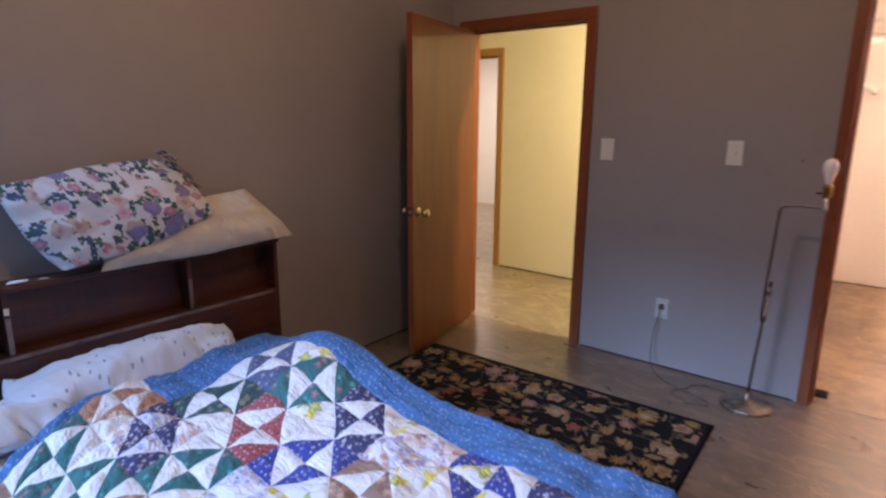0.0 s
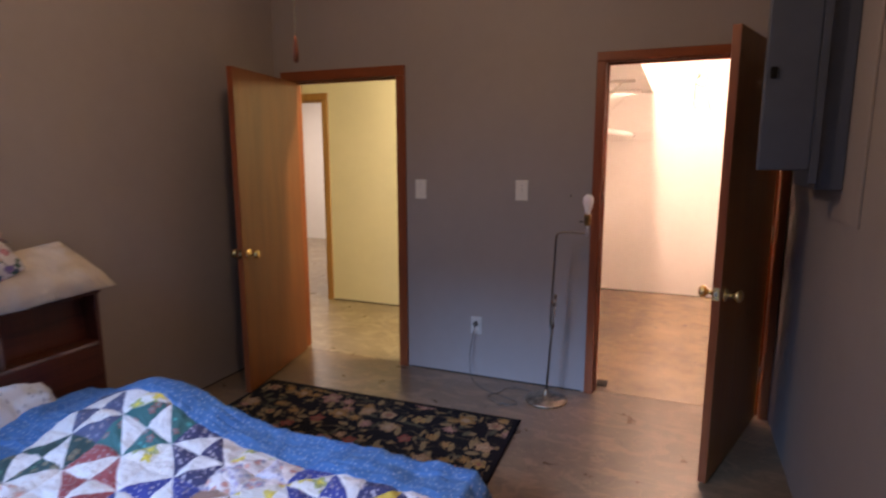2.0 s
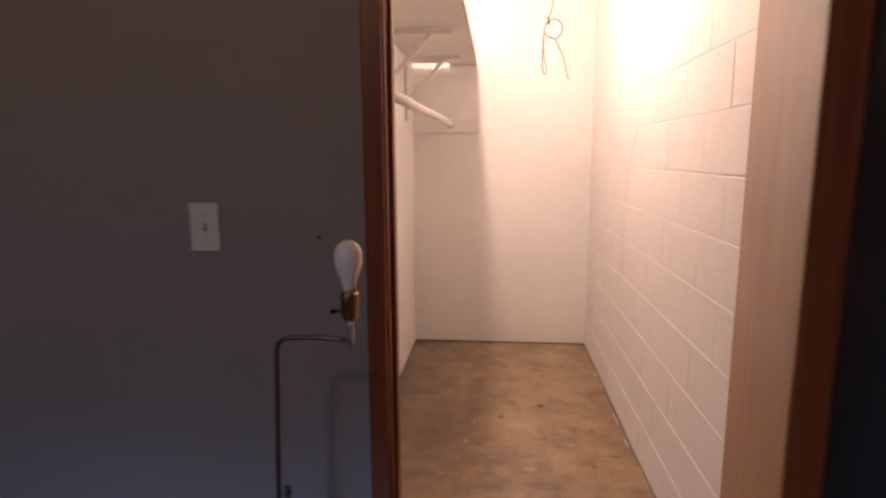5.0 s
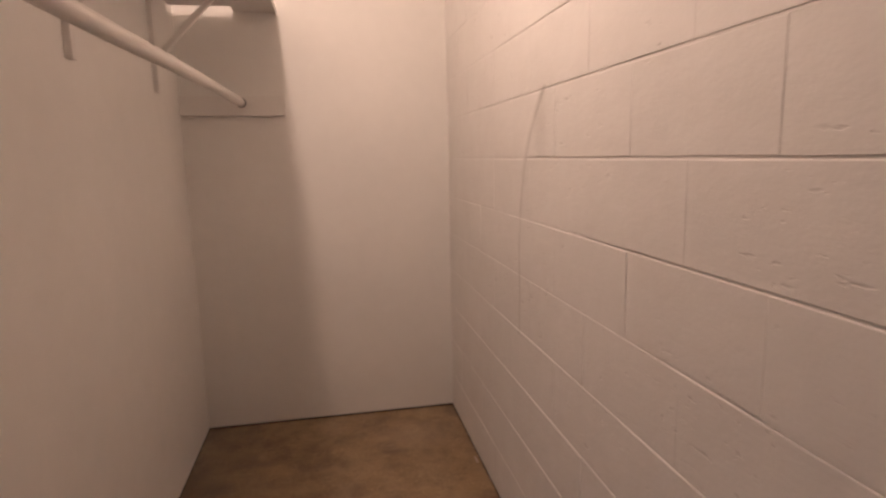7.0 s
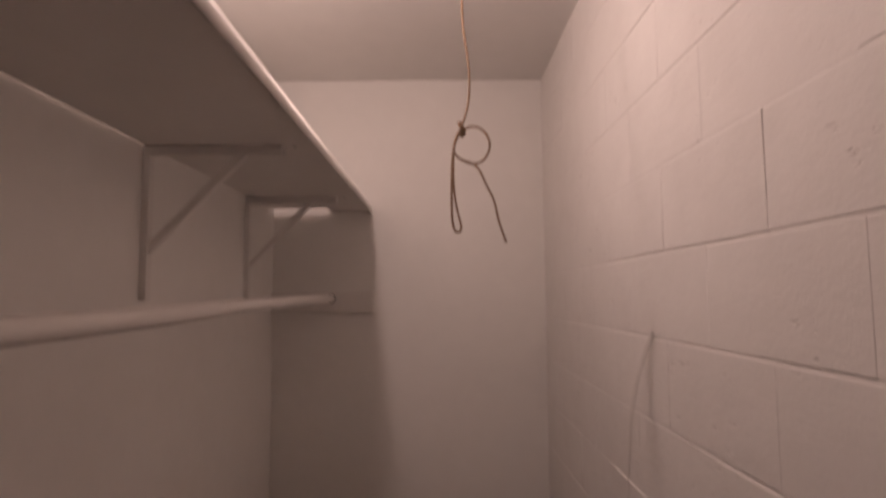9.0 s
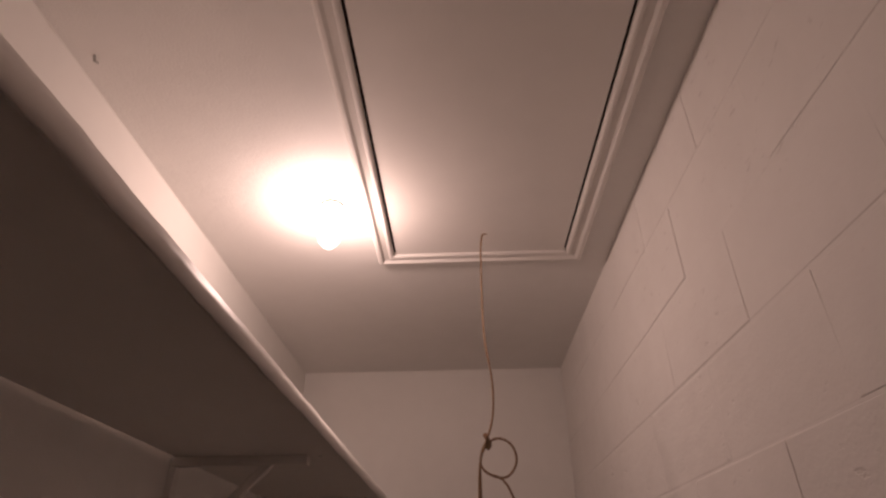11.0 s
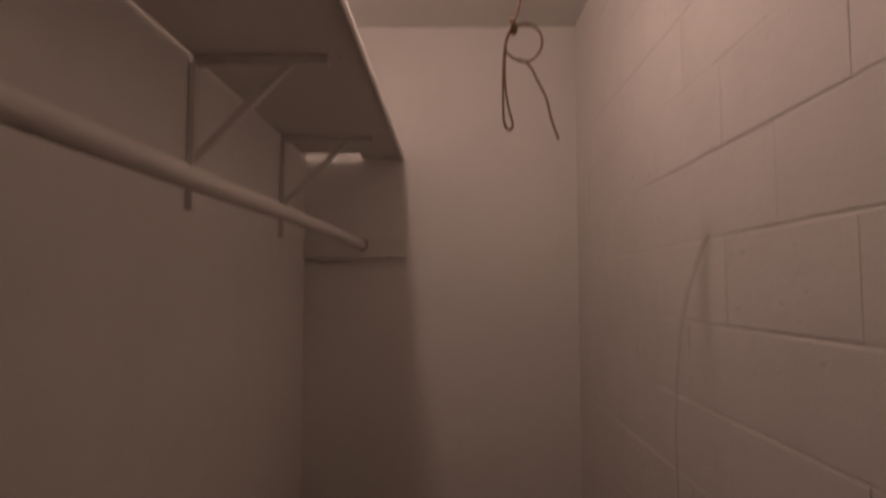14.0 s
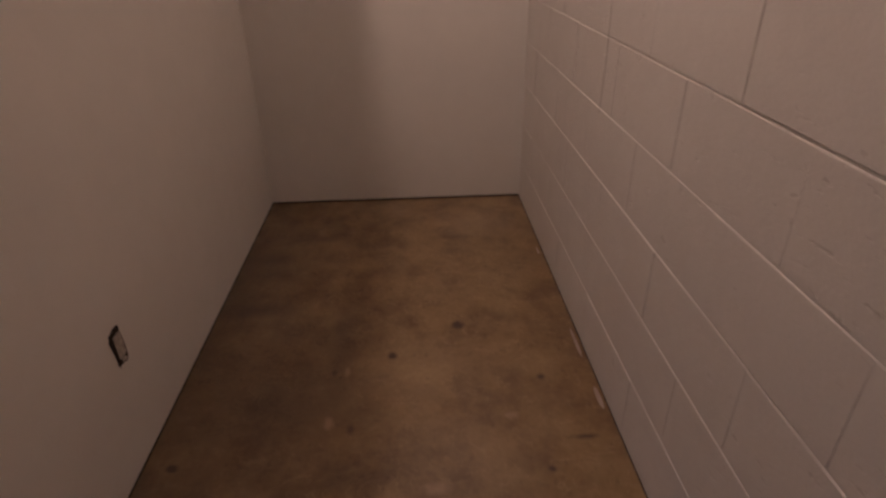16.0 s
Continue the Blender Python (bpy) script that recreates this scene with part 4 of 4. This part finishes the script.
bp = part("bed_pillow", slumped_pillow((-1.795, -2.73, 0.485), (-1.56, -2.75, 0.395), (-1.61, -1.95, 0.40), (-1.795, -1.89, 0.465), 0.215, 0.028, 14, 0.02), M_SHEET, None, "", None, True)
tagged(bp, "white sprigged pillow at the head of the bed", "pillow")
bp2 = part("bed_pillow", slumped_pillow((-1.76, -3.25, 0.44), (-1.47, -3.24, 0.395), (-1.50, -2.61, 0.395), (-1.735, -2.63, 0.425), 0.18, 0.034, 22, 0.03), M_SHEET, None, "", None, True)
tagged(bp2, "white sprigged pillow half under the quilt", "pillow")

# ---- bedroom: wall fittings ----
def switch_plate(name, x, z, w, h, label, toggle=True):
    t = thing(name, pose(x, -0.001, z), label, "light switch")
    part("plate", bm_box(-w / 2, w / 2, -0.006, 0, -h / 2, h / 2, 0.0025, 2), M_PLATE, t)
    if toggle:
        part("toggle", bm_box(-0.005, 0.005, -0.018, -0.006, -0.006, 0.014, 0.002), M_PLATE, t)
    for dz in (-0.03, 0.03):
        part("screw", bm_turn([(0.003, 0), (0.003, 0.001)], 8, m=Matrix.Translation((0, -0.006, dz)) @ Matrix.Rotation(math.pi / 2, 4, "X")), M_STEEL, t)
    return t


switch_plate("switch_plate", -0.788, 1.231, 0.078, 0.125, "blank ivory cover plate on the wall", False)
switch_plate("light_switch", -0.112, 1.237, 0.078, 0.125, "ivory toggle light switch beside the closet door")
out = thing("wall_outlet", pose(-0.398, -0.001, 0.350), "ivory wall outlet with a lamp plug in it", "outlet")
part("plate", bm_box(-0.036, 0.036, -0.006, 0, -0.058, 0.058, 0.0025, 2), M_OUTLET, out)
part("socket", bm_box(-0.016, 0.016, -0.0085, -0.006, 0.006, 0.034, 0.004), M_PLATE, out)
part("socket", bm_box(-0.016, 0.016, -0.0085, -0.006, -0.034, -0.006, 0.004), M_PLATE, out)
part("slot", bm_box(-0.008, 0.008, -0.0092, -0.0084, 0.014, 0.03), M_BLACK, out)

# ---- bedroom: pull knob under an added ceiling light out of view ----
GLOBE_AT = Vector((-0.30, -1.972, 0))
bl = thing("added_ceiling_light", pose(GLOBE_AT.x, GLOBE_AT.y, 0), "wooden pull knob hung from an added, unseen globe light", "ceiling light")
# Canopy, stem, glowing globe and chain are added; only the knob is known.
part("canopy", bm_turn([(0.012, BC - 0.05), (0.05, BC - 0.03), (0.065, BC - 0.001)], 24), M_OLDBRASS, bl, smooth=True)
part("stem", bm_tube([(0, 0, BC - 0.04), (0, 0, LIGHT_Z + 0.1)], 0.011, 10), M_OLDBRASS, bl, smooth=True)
globe = part("globe", bm_turn([(0.045, 0.10), (0.075, 0.07), (0.09, 0.02), (0.085, -0.03), (0.06, -0.07), (0.02, -0.09)], 24, m=Matrix.Translation((0, 0, LIGHT_Z))), M_OPAL, bl, "added glowing globe, out of view", smooth=True)
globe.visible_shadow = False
part("pull_chain", bm_tube([(0.02, 0, LIGHT_Z + 0.09), (0.10, 0.0, LIGHT_Z + 0.03), (0.012, 0, LIGHT_Z - 0.14), (0, 0, 1.805)], 0.0011, 6, smooth=2), M_BRASS, bl, "thin bead chain added to hold the knob", smooth=True)
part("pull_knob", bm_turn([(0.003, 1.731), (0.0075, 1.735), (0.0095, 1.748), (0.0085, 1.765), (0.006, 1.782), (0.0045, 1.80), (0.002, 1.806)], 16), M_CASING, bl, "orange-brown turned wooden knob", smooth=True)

# ---- bedroom: floor lamp ----
LX, LY = 0.115, -0.205
fl = thing("floor_lamp", pose(LX, LY, 0), "dull brass bridge-arm floor lamp with a bare bulb and no shade", "floor lamp")
part("base", bm_turn([(0.120, 0), (0.1235, 0.004), (0.1235, 0.010), (0.119, 0.014), (0.096, 0.017), (0.092, 0.021), (0.058, 0.025), (0.05, 0.030), (0.026, 0.036), (0.016, 0.05), (0.012, 0.07)], 48), M_LAMPBASE, fl, "scuffed brassy lamp base", smooth=True)
part("pole", bm_tube([(0, 0, 0.05), (0.016, -0.002, 0.33), (0.038, -0.004, 0.645)], 0.0068, 12), M_OLDBRASS, fl, smooth=True)
part("ferrule", bm_turn([(0.0075, 0), (0.0095, 0.004), (0.0095, 0.016), (0.007, 0.022)], 14, m=Matrix.Translation((0.0375, -0.004, 0.632))), M_OLDBRASS, fl, smooth=True)
part("collar", bm_turn([(0.008, 0), (0.0115, 0.005), (0.0115, 0.028), (0.008, 0.034)], 14, m=Matrix.Translation((0.0255, -0.003, 0.455))), M_OLDBRASS, fl, smooth=True)
part("clamp", bm_box(0.012, 0.046, -0.011, 0.003, 0.585, 0.612, 0.003, 2), M_OLDBRASS, fl, smooth=False)
arm = part("arm", bm_tube([(0.029, -0.004, 0.452), (0.018, -0.010, 0.456), (0.0145, -0.012, 0.485), (0.018, -0.013, 0.60), (0.026, -0.014, 0.80), (0.033, -0.015, 0.967), (0.035, -0.016, 0.997), (0.043, -0.018, 1.013), (0.062, -0.020, 1.022), (0.12, -0.026, 1.026), (0.195, -0.032, 1.024)], 0.0055, 12, smooth=1), M_OLDBRASS, fl, smooth=True)
SX, SY = 0.207, -0.033
part("swivel", bm_turn([(0.0065, 0), (0.0085, 0.004), (0.0085, 0.022), (0.0065, 0.040), (0.0065, 0.058)], 14, m=Matrix.Translation((SX, SY, 1.012))), M_STEEL, fl, "pale metal swivel stem", smooth=True)
sock = part("socket", bm_turn([(0.010, 0), (0.0165, 0.005), (0.0185, 0.018), (0.0175, 0.036), (0.0195, 0.040), (0.0195, 0.060), (0.0165, 0.064)], 20, m=Matrix.Translation((SX, SY, 1.068))), M_SOCKET, fl, "brass bulb socket", smooth=True)
part("switch_key", bm_tube([(SX - 0.015, SY - 0.004, 1.090), (SX - 0.034, SY - 0.010, 1.090)], 0.003, 8), M_BLACK, sock)
part("key_tip", bm_turn([(0.006, 0), (0.0065, 0.004), (0.006, 0.008)], 10, m=Matrix.Translation((SX - 0.034, SY - 0.010, 1.086))), M_BLACK, sock)
part("bulb", bm_turn([(0.013, 0), (0.014, 0.012), (0.019, 0.030), (0.0265, 0.050), (0.030, 0.070), (0.0285, 0.088), (0.021, 0.102), (0.009, 0.109)], 28, m=Matrix.Translation((SX, SY, 1.132))), M_BULB, fl, "frosted white bulb", smooth=True)
cord = part("power_cord", bm_tube([(-0.40, -0.012, 0.363), (-0.405, -0.03, 0.328), (-0.418, -0.035, 0.25), (-0.432, -0.045, 0.12), (-0.40, -0.095, 0.012), (-0.31, -0.185, 0.004), (-0.20, -0.235, 0.004), (-0.10, -0.275, 0.004), (-0.045, -0.295, 0.004), (-0.03, -0.335, 0.004), (-0.08, -0.365, 0.004), (-0.18, -0.345, 0.004), (-0.235, -0.30, 0.004), (-0.205, -0.25, 0.007), (-0.165, -0.20, 0.004), (-0.165, -0.14, 0.004), (-0.10, -0.105, 0.004), (-0.02, -0.115, 0.004), (0.04, -0.14, 0.006)], 0.0028, 6, smooth=2), M_FLEX, fl, "thin brown lamp flex", Matrix.Translation((-LX, -LY, 0)), True)
part("plug", bm_box(-0.414, -0.386, -0.03, -0.009, 0.350, 0.376, 0.005), M_FLEX, fl, "", Matrix.Translation((-LX, -LY, 0)))

# ---- bedroom: electrical panel on the east wall ----
ep = thing("electrical_panel", None, "grey enamelled electrical panel with its cover door open", "electrical panel")
part("box", bm_box(1.215, WE - 0.009, -1.07, -0.66, 1.336, 2.25, 0.004, 2), M_PANEL, ep)
pd = part("door", bm_box(1.028, 1.19, -1.095, -1.065, 1.404, 2.25, 0.006, 3), M_PANEL, ep, "open grey cover door")
part("latch", bm_box(1.045, 1.065, -1.105, -1.095, 1.72, 1.76, 0.003), M_BLACK, pd)
part("hinge_strip", bm_box(1.19, 1.214, -1.10, -1.05, 1.36, 2.25), M_PANEL, ep)
bb = part("backing_board", bm_box(WE - 0.008, WE - 0.001, -1.287, -0.30, 1.226, 2.4, 0.001), M_TAUPE)
tagged(bb, "taupe painted backing board behind the electrical panel", "board")

# ---- closet: small black floor vent ----
fv = part("floor_vent", bm_box(D2[0] - 0.002, D2[0] + 0.066, 0.128, 0.22, 0, 0.010, 0.003, 2), M_BLACK)
tagged(fv, "small black plastic box on the closet floor", "box")

# ---- closet: shelf, cleat, rod, brackets ----
SHZ = 2.052
sh = bmesh.new()
bm_box(CL + 0.007, 0.485, T + 0.01, CB - 0.10, SHZ, SHZ + 0.019, 0.002, bm=sh)
bm_box(0.30, 0.485, CB - 0.1005, CB - 0.002, SHZ, SHZ + 0.019, bm=sh)
shelf = part("closet_shelf", sh, M_TRIM)
tagged(shelf, "white painted board shelf along the closet wall", "shelf")
es = bmesh.new()
prev = None
for k in range(121):
    y = T + 0.012 + (CB - 0.016 - T) * k / 120
    a, b = 0.0022 * noise.noise((y * 9, 0, 0)) + 0.0012 * noise.noise((y * 31, 2, 0)), 0.0025 * noise.noise((y * 8, 5, 0)) + 0.0012 * noise.noise((y * 27, 7, 0))
    ring = [es.verts.new(q) for q in ((0.4855, y, SHZ - 0.010 + b), (0.492 + a, y, SHZ - 0.012 + b), (0.4945 + a, y, SHZ + 0.004 + b), (0.492 + a, y, SHZ + 0.021), (0.4855, y, SHZ + 0.021))]
    if prev:
        for i in range(5):
            es.faces.new((prev[i], prev[(i + 1) % 5], ring[(i + 1) % 5], ring[i]))
    else:
        es.faces.new(ring)
    prev = ring
es.faces.new(list(reversed(prev)))
part("edge_strip", es, M_TRIM, shelf, smooth=True)
cleat = part("closet_cleat", bm_box(CL + 0.001, 0.505, CB - 0.027, CB - 0.001, 1.575, 1.668, 0.003, 2), M_TRIM)
tagged(cleat, "white painted rod support board on the end wall", "board")
rod = part("closet_rod", bm_tube([(0.30, T + 0.02, 1.610), (0.301, 0.8, 1.610), (0.302, 1.2, 1.615), (0.303, 1.6, 1.625), (0.304, 2.1, 1.632), (0.306, CB - 0.02, 1.636)], 0.0195, 20), M_TRIM, None, "", None, True)
tagged(rod, "white painted round closet rod", "closet rod")
part("rod_socket", bm_turn([(0.0225, 0), (0.0225, 0.004)], 20, m=Matrix.Translation((0.306, CB - 0.027, 1.636)) @ Matrix.Rotation(math.pi / 2, 4, "X")), M_DARK, rod)


def bracket(y):
    b = thing("shelf_bracket", pose(CL, y, 0), "white painted wooden shelf bracket with a diagonal brace", "shelf bracket", "brackets under the closet shelf")
    part("upright", bm_box(0.0005, 0.02, -0.013, 0.013, 1.642, SHZ - 0.026, 0.002), M_TRIM, b)
    part("arm", bm_box(0.0005, 0.37, -0.013, 0.013, SHZ - 0.0255, SHZ - 0.0005, 0.002), M_TRIM, b)
    br = bm_box(-0.19, 0.19, -0.009, 0.009, -0.011, 0.011, 0.002)
    part("brace", br, M_TRIM, b, "", pose(0.143, 0, 1.905, 0, -46, 0))
    part("screw_head", bm_turn([(0.006, 0), (0.005, 0.003)], 10, m=Matrix.Translation((0.4, 0, SHZ - 0.0035))), M_STEEL, b)
    return b


b1 = bracket(1.645)
copy_thing(b1, pose(CL, 2.45, 0))

# ---- closet: ceiling lamp ----
cl = thing("ceiling_lamp", pose(LAMP.x, LAMP.y, CEIL), "bare lit bulb in a white porcelain ceiling holder", "ceiling lamp")
part("holder", bm_turn([(0.026, -0.008), (0.033, -0.0005)], 32), M_PLATE, cl, "white porcelain lamp holder", smooth=True)
bulb = part("bulb", bm_turn([(0.006, -0.140), (0.018, -0.136), (0.028, -0.123), (0.032, -0.104), (0.030, -0.084), (0.023, -0.058), (0.0175, -0.036), (0.016, -0.009)], 28), M_GLOW, cl, "glowing bulb", smooth=True)
bulb.visible_shadow = False

# ---- closet: attic hatch ----
ha = thing("attic_hatch", None, "white painted attic hatch panel with moulded frame in the ceiling", "attic hatch", "", "")
X0, X1, Y0, Y1 = 0.603, 1.16, 0.28, 1.657
part("panel", bm_box(X0 + 0.008, X1 - 0.008, Y0 + 0.008, Y1 - 0.002, CEIL - 0.012, CEIL - 0.001), M_TRIM, ha)
for a, b, c, d in ((X0, X0 + 0.008, Y0, Y1), (X1 - 0.008, X1, Y0, Y1), (X0 + 0.008, X1 - 0.008, Y0, Y0 + 0.008)):
    part("gap", bm_box(a, b, c, d, CEIL - 0.004, CEIL - 0.0005), M_DARK, ha)


def moulding(x0, y0, x1, y1, out):
    """A length of profiled moulding, mitred, from inner corner to inner corner; out: outward direction."""
    prof = [(0, 0), (0, 0.016), (0.006, 0.020), (0.012, 0.020), (0.016, 0.014), (0.032, 0.016), (0.040, 0.022), (0.048, 0.022), (0.054, 0.016), (0.056, 0.0)]
    bm = bmesh.new()
    d = Vector((x1 - x0, y1 - y0, 0)).normalized()
    o = Vector((*out, 0))
    ra = [bm.verts.new(Vector((x0, y0, CEIL - 0.0006 - h)) + o * w - d * w) for w, h in prof]
    rb = [bm.verts.new(Vector((x1, y1, CEIL - 0.0006 - h)) + o * w + d * w) for w, h in prof]
    for i in range(len(prof) - 1):
        bm.faces.new((ra[i], ra[i + 1], rb[i + 1], rb[i]))
    bm.faces.new((ra[-1], ra[0], rb[0], rb[-1]))
    bm.faces.new(list(reversed(ra))), bm.faces.new(rb)
    return bm


for q in ((X0, Y0, X0, Y1, (-1, 0)), (X1, Y0, X1, Y1, (1, 0)), (X0, Y1, X1, Y1, (0, 1)), (X0, Y0, X1, Y0, (0, -1))):
    part("moulding", moulding(*q), M_TRIM, ha)
part("pull_cord", bm_tube([(0.90, 1.545, CEIL - 0.013), (0.881, 1.545, CEIL - 0.016), (0.876, 1.53, 2.5), (0.872, 1.47, 2.3), (0.888, 1.445, 2.19), (0.886, 1.44, 2.10), (0.870, 1.44, 2.045), (0.851, 1.442, 2.01), (0.848, 1.446, 1.98), (0.870, 1.452, 1.962), (0.905, 1.447, 1.952), (0.928, 1.437, 1.972), (0.934, 1.432, 2.0), (0.922, 1.436, 2.03), (0.895, 1.442, 2.045), (0.868, 1.446, 2.035), (0.848, 1.444, 2.0), (0.843, 1.44, 1.92), (0.843, 1.44, 1.82), (0.850, 1.44, 1.795), (0.862, 1.44, 1.793), (0.866, 1.44, 1.808), (0.856, 1.441, 1.84), (0.847, 1.442, 1.90), (0.848, 1.445, 1.975)], 0.0028, 6, smooth=2), M_CORD, ha, "tan looped pull cord", smooth=True)
part("knot", bm_tube([(0.862, 1.444, 2.052), (0.868, 1.438, 2.040), (0.874, 1.446, 2.028), (0.866, 1.450, 2.020)], 0.0055, 8, smooth=1), M_CORD, ha, smooth=True)
part("cord_tail", bm_tube([(0.880, 1.45, 1.962), (0.905, 1.444, 1.948), (0.925, 1.44, 1.90), (0.942, 1.438, 1.867), (0.950, 1.436, 1.82), (0.967, 1.434, 1.769)], 0.0026, 6, smooth=1), M_CORD, ha, smooth=True)

# ---- closet: box cut-out low in the west wall ----
co = thing("outlet_cutout", pose(CL + 0.001, 1.235, 0.345), "rough dark hole cut for an outlet box in the white wall", "wall hole")
hb2 = bmesh.new()
ring = []
for k in range(20):
    a = 2 * math.pi * k / 20
    sx, sy = math.copysign(abs(math.cos(a)) ** 0.45, math.cos(a)) * 0.028, math.copysign(abs(math.sin(a)) ** 0.45, math.sin(a)) * 0.052
    ring.append(hb2.verts.new((0.0, sx + 0.011 * noise.noise((k * 0.9, 0, 0.3)), sy + 0.013 * noise.noise((k * 0.9, 3, 0.3)))))
f = hb2.faces.new(ring)
part("hole", hb2, M_DARK, co)
part("box_face", bm_box(0.0008, 0.003, -0.013, 0.021, -0.033, 0.034, 0.001), M_BOXFACE, co, "grey face of the box")
part("tab", bm_box(0.0008, 0.0035, -0.004, 0.014, -0.047, -0.036, 0.001), M_BOXFACE, co)

# ---- small marks ----
# Dark dot stands in for a faint scratch on the wall.
an = part("wall_scratch", bm_turn([(0.005, 0), (0.0045, 0.001), (0.002, 0.0015)], 12), M_DARK, None, "", pose(0.186, -0.0005, 1.213, 90), True)
tagged(an, "small dark dot for a faint scratch in the taupe wall", "wall anchor")
ch = part("ceiling_nail", bm_tube([(0, 0, 0), (0.002, 0.004, -0.014), (0.012, 0.004, -0.02)], 0.003, 6), M_STEEL, None, "", pose(0.072, 0.835, CEIL), True)
tagged(ch, "small bent nail in the closet ceiling", "nail")
# Paint run; the shadow of its bead is put into a greyer colour.
M_RUN = paint("shaded_paint_run", (0.77, 0.74, 0.70), 0.1, 0.7)
run = bmesh.new()
path = [(1.47, 1.56, 0.008), (1.53, 1.51, 0.013), (1.60, 1.43, 0.014), (1.655, 1.32, 0.012), (1.685, 1.2, 0.010), (1.70, 1.05, 0.008), (1.69, 0.9, 0.006), (1.695, 0.76, 0.003)]
vs = []
for y, z, w in path:
    w *= 1.2
    vs.append([run.verts.new((0.0012, y - w, z - 0.3 * w)), run.verts.new((-0.0008, y, z)), run.verts.new((0.0012, y + w, z + 0.3 * w))])
for p, q in zip(vs, vs[1:]):
    for k in range(2):
        run.faces.new((p[k], p[k + 1], q[k + 1], q[k]))
pr_ = part("paint_run", run, M_RUN, None, "", Matrix.Translation((WE - 0.0012, 0, 0)), True)
tagged(pr_, "paint run down the block wall, greyed for its bead's shadow", "paint run")

M_DRIP = paint("dirty_paint_drip", (0.40, 0.32, 0.27), 0.15, 0.7)
# paint dribbled on the slab along the block wall
rp = random.Random(11)
for k, y0 in enumerate((1.335, 1.60, 2.24)):
    bm = bmesh.new()
    ln, wd = (0.045, 0.075, 0.03)[k], (0.007, 0.005, 0.004)[k]
    ring = [bm.verts.new((math.cos(t) * wd * (1 + 0.3 * noise.noise((k, t, 0))), math.sin(t) * ln * (1 + 0.3 * noise.noise((k, t, 4))), 0.0012)) for t in (2 * math.pi * q / 18 for q in range(18))]
    foot = [bm.verts.new((v.co.x * 1.1, v.co.y * 1.05, 0.0002)) for v in ring]
    bm.faces.new(ring)
    for q in range(18):
        bm.faces.new((foot[q], foot[(q + 1) % 18], ring[(q + 1) % 18], ring[q]))
    sp_ = part("paint_drip", bm, M_DRIP, None, "", pose(WE - 0.016 - rp.uniform(0, 0.004), y0, 0))
    tagged(sp_, "white paint drip on the closet floor", "paint drip", "paint drips along the block wall")

# ---- closet: block wall ----
bw = box_wall("wall_closet_east", WE + 0.0026, WE + 0.2, T, CB, 0, CEIL, M_BLOCK, "white painted concrete block wall in running bond")
CH, BLK, J = 0.1935, 0.405, 0.0045
masters = {}
rnd = random.Random(5)


def block_mesh(w, h, k):
    key = (round(w, 3), round(h, 3), k)
    if key not in masters:
        r = random.Random(k * 7 + int(w * 1000))
        bm = bm_box(-0.012, 0.0, -w / 2, w / 2, -h / 2, h / 2)
        long = [e for e in bm.edges if abs(e.verts[0].co.y - e.verts[1].co.y) > 0.01]
        bmesh.ops.bevel(bm, geom=long, offset=0.0026, segments=2, profile=0.5, affect="EDGES")
        ends = [e for e in bm.edges if abs(e.verts[0].co.z - e.verts[1].co.z) > 0.05]
        bmesh.ops.bevel(bm, geom=ends, offset=0.0007 if k else 0.0016, segments=1, profile=0.5, affect="EDGES")
        for v in bm.verts:
            v.co += Vector((r.uniform(-1, 1), r.uniform(-1, 1), r.uniform(-1, 1))) * 0.0006
        masters[key] = finish(bm, "block", M_BLOCK)
    return masters[key]


for row in range(14):
    z0, z1 = row * CH + J / 2, min((row + 1) * CH - J / 2, CEIL)
    joint = 0.001
    y = (-0.025 if row % 2 == 0 else 0.175) - BLK
    while y < CB:
        ja, jb = joint, rnd.choice((0.0002, 0.0002, 0.0003, 0.0005, 0.0025, 0.0045)) / 2
        joint = jb
        a, b = max(y + ja, T + 0.0), min(y + BLK - jb, CB)
        if b - a > 0.03:
            ob = new("block", block_mesh(b - a, z1 - z0, rnd.randrange(5)))
            ob.location = (WE + 0.012 + rnd.uniform(-0.0007, 0.0007) + (0.0014 if y > 1.45 or row >= 10 else 0), (a + b) / 2, (z0 + z1) / 2)
            ob.parent = bw
        y += BLK
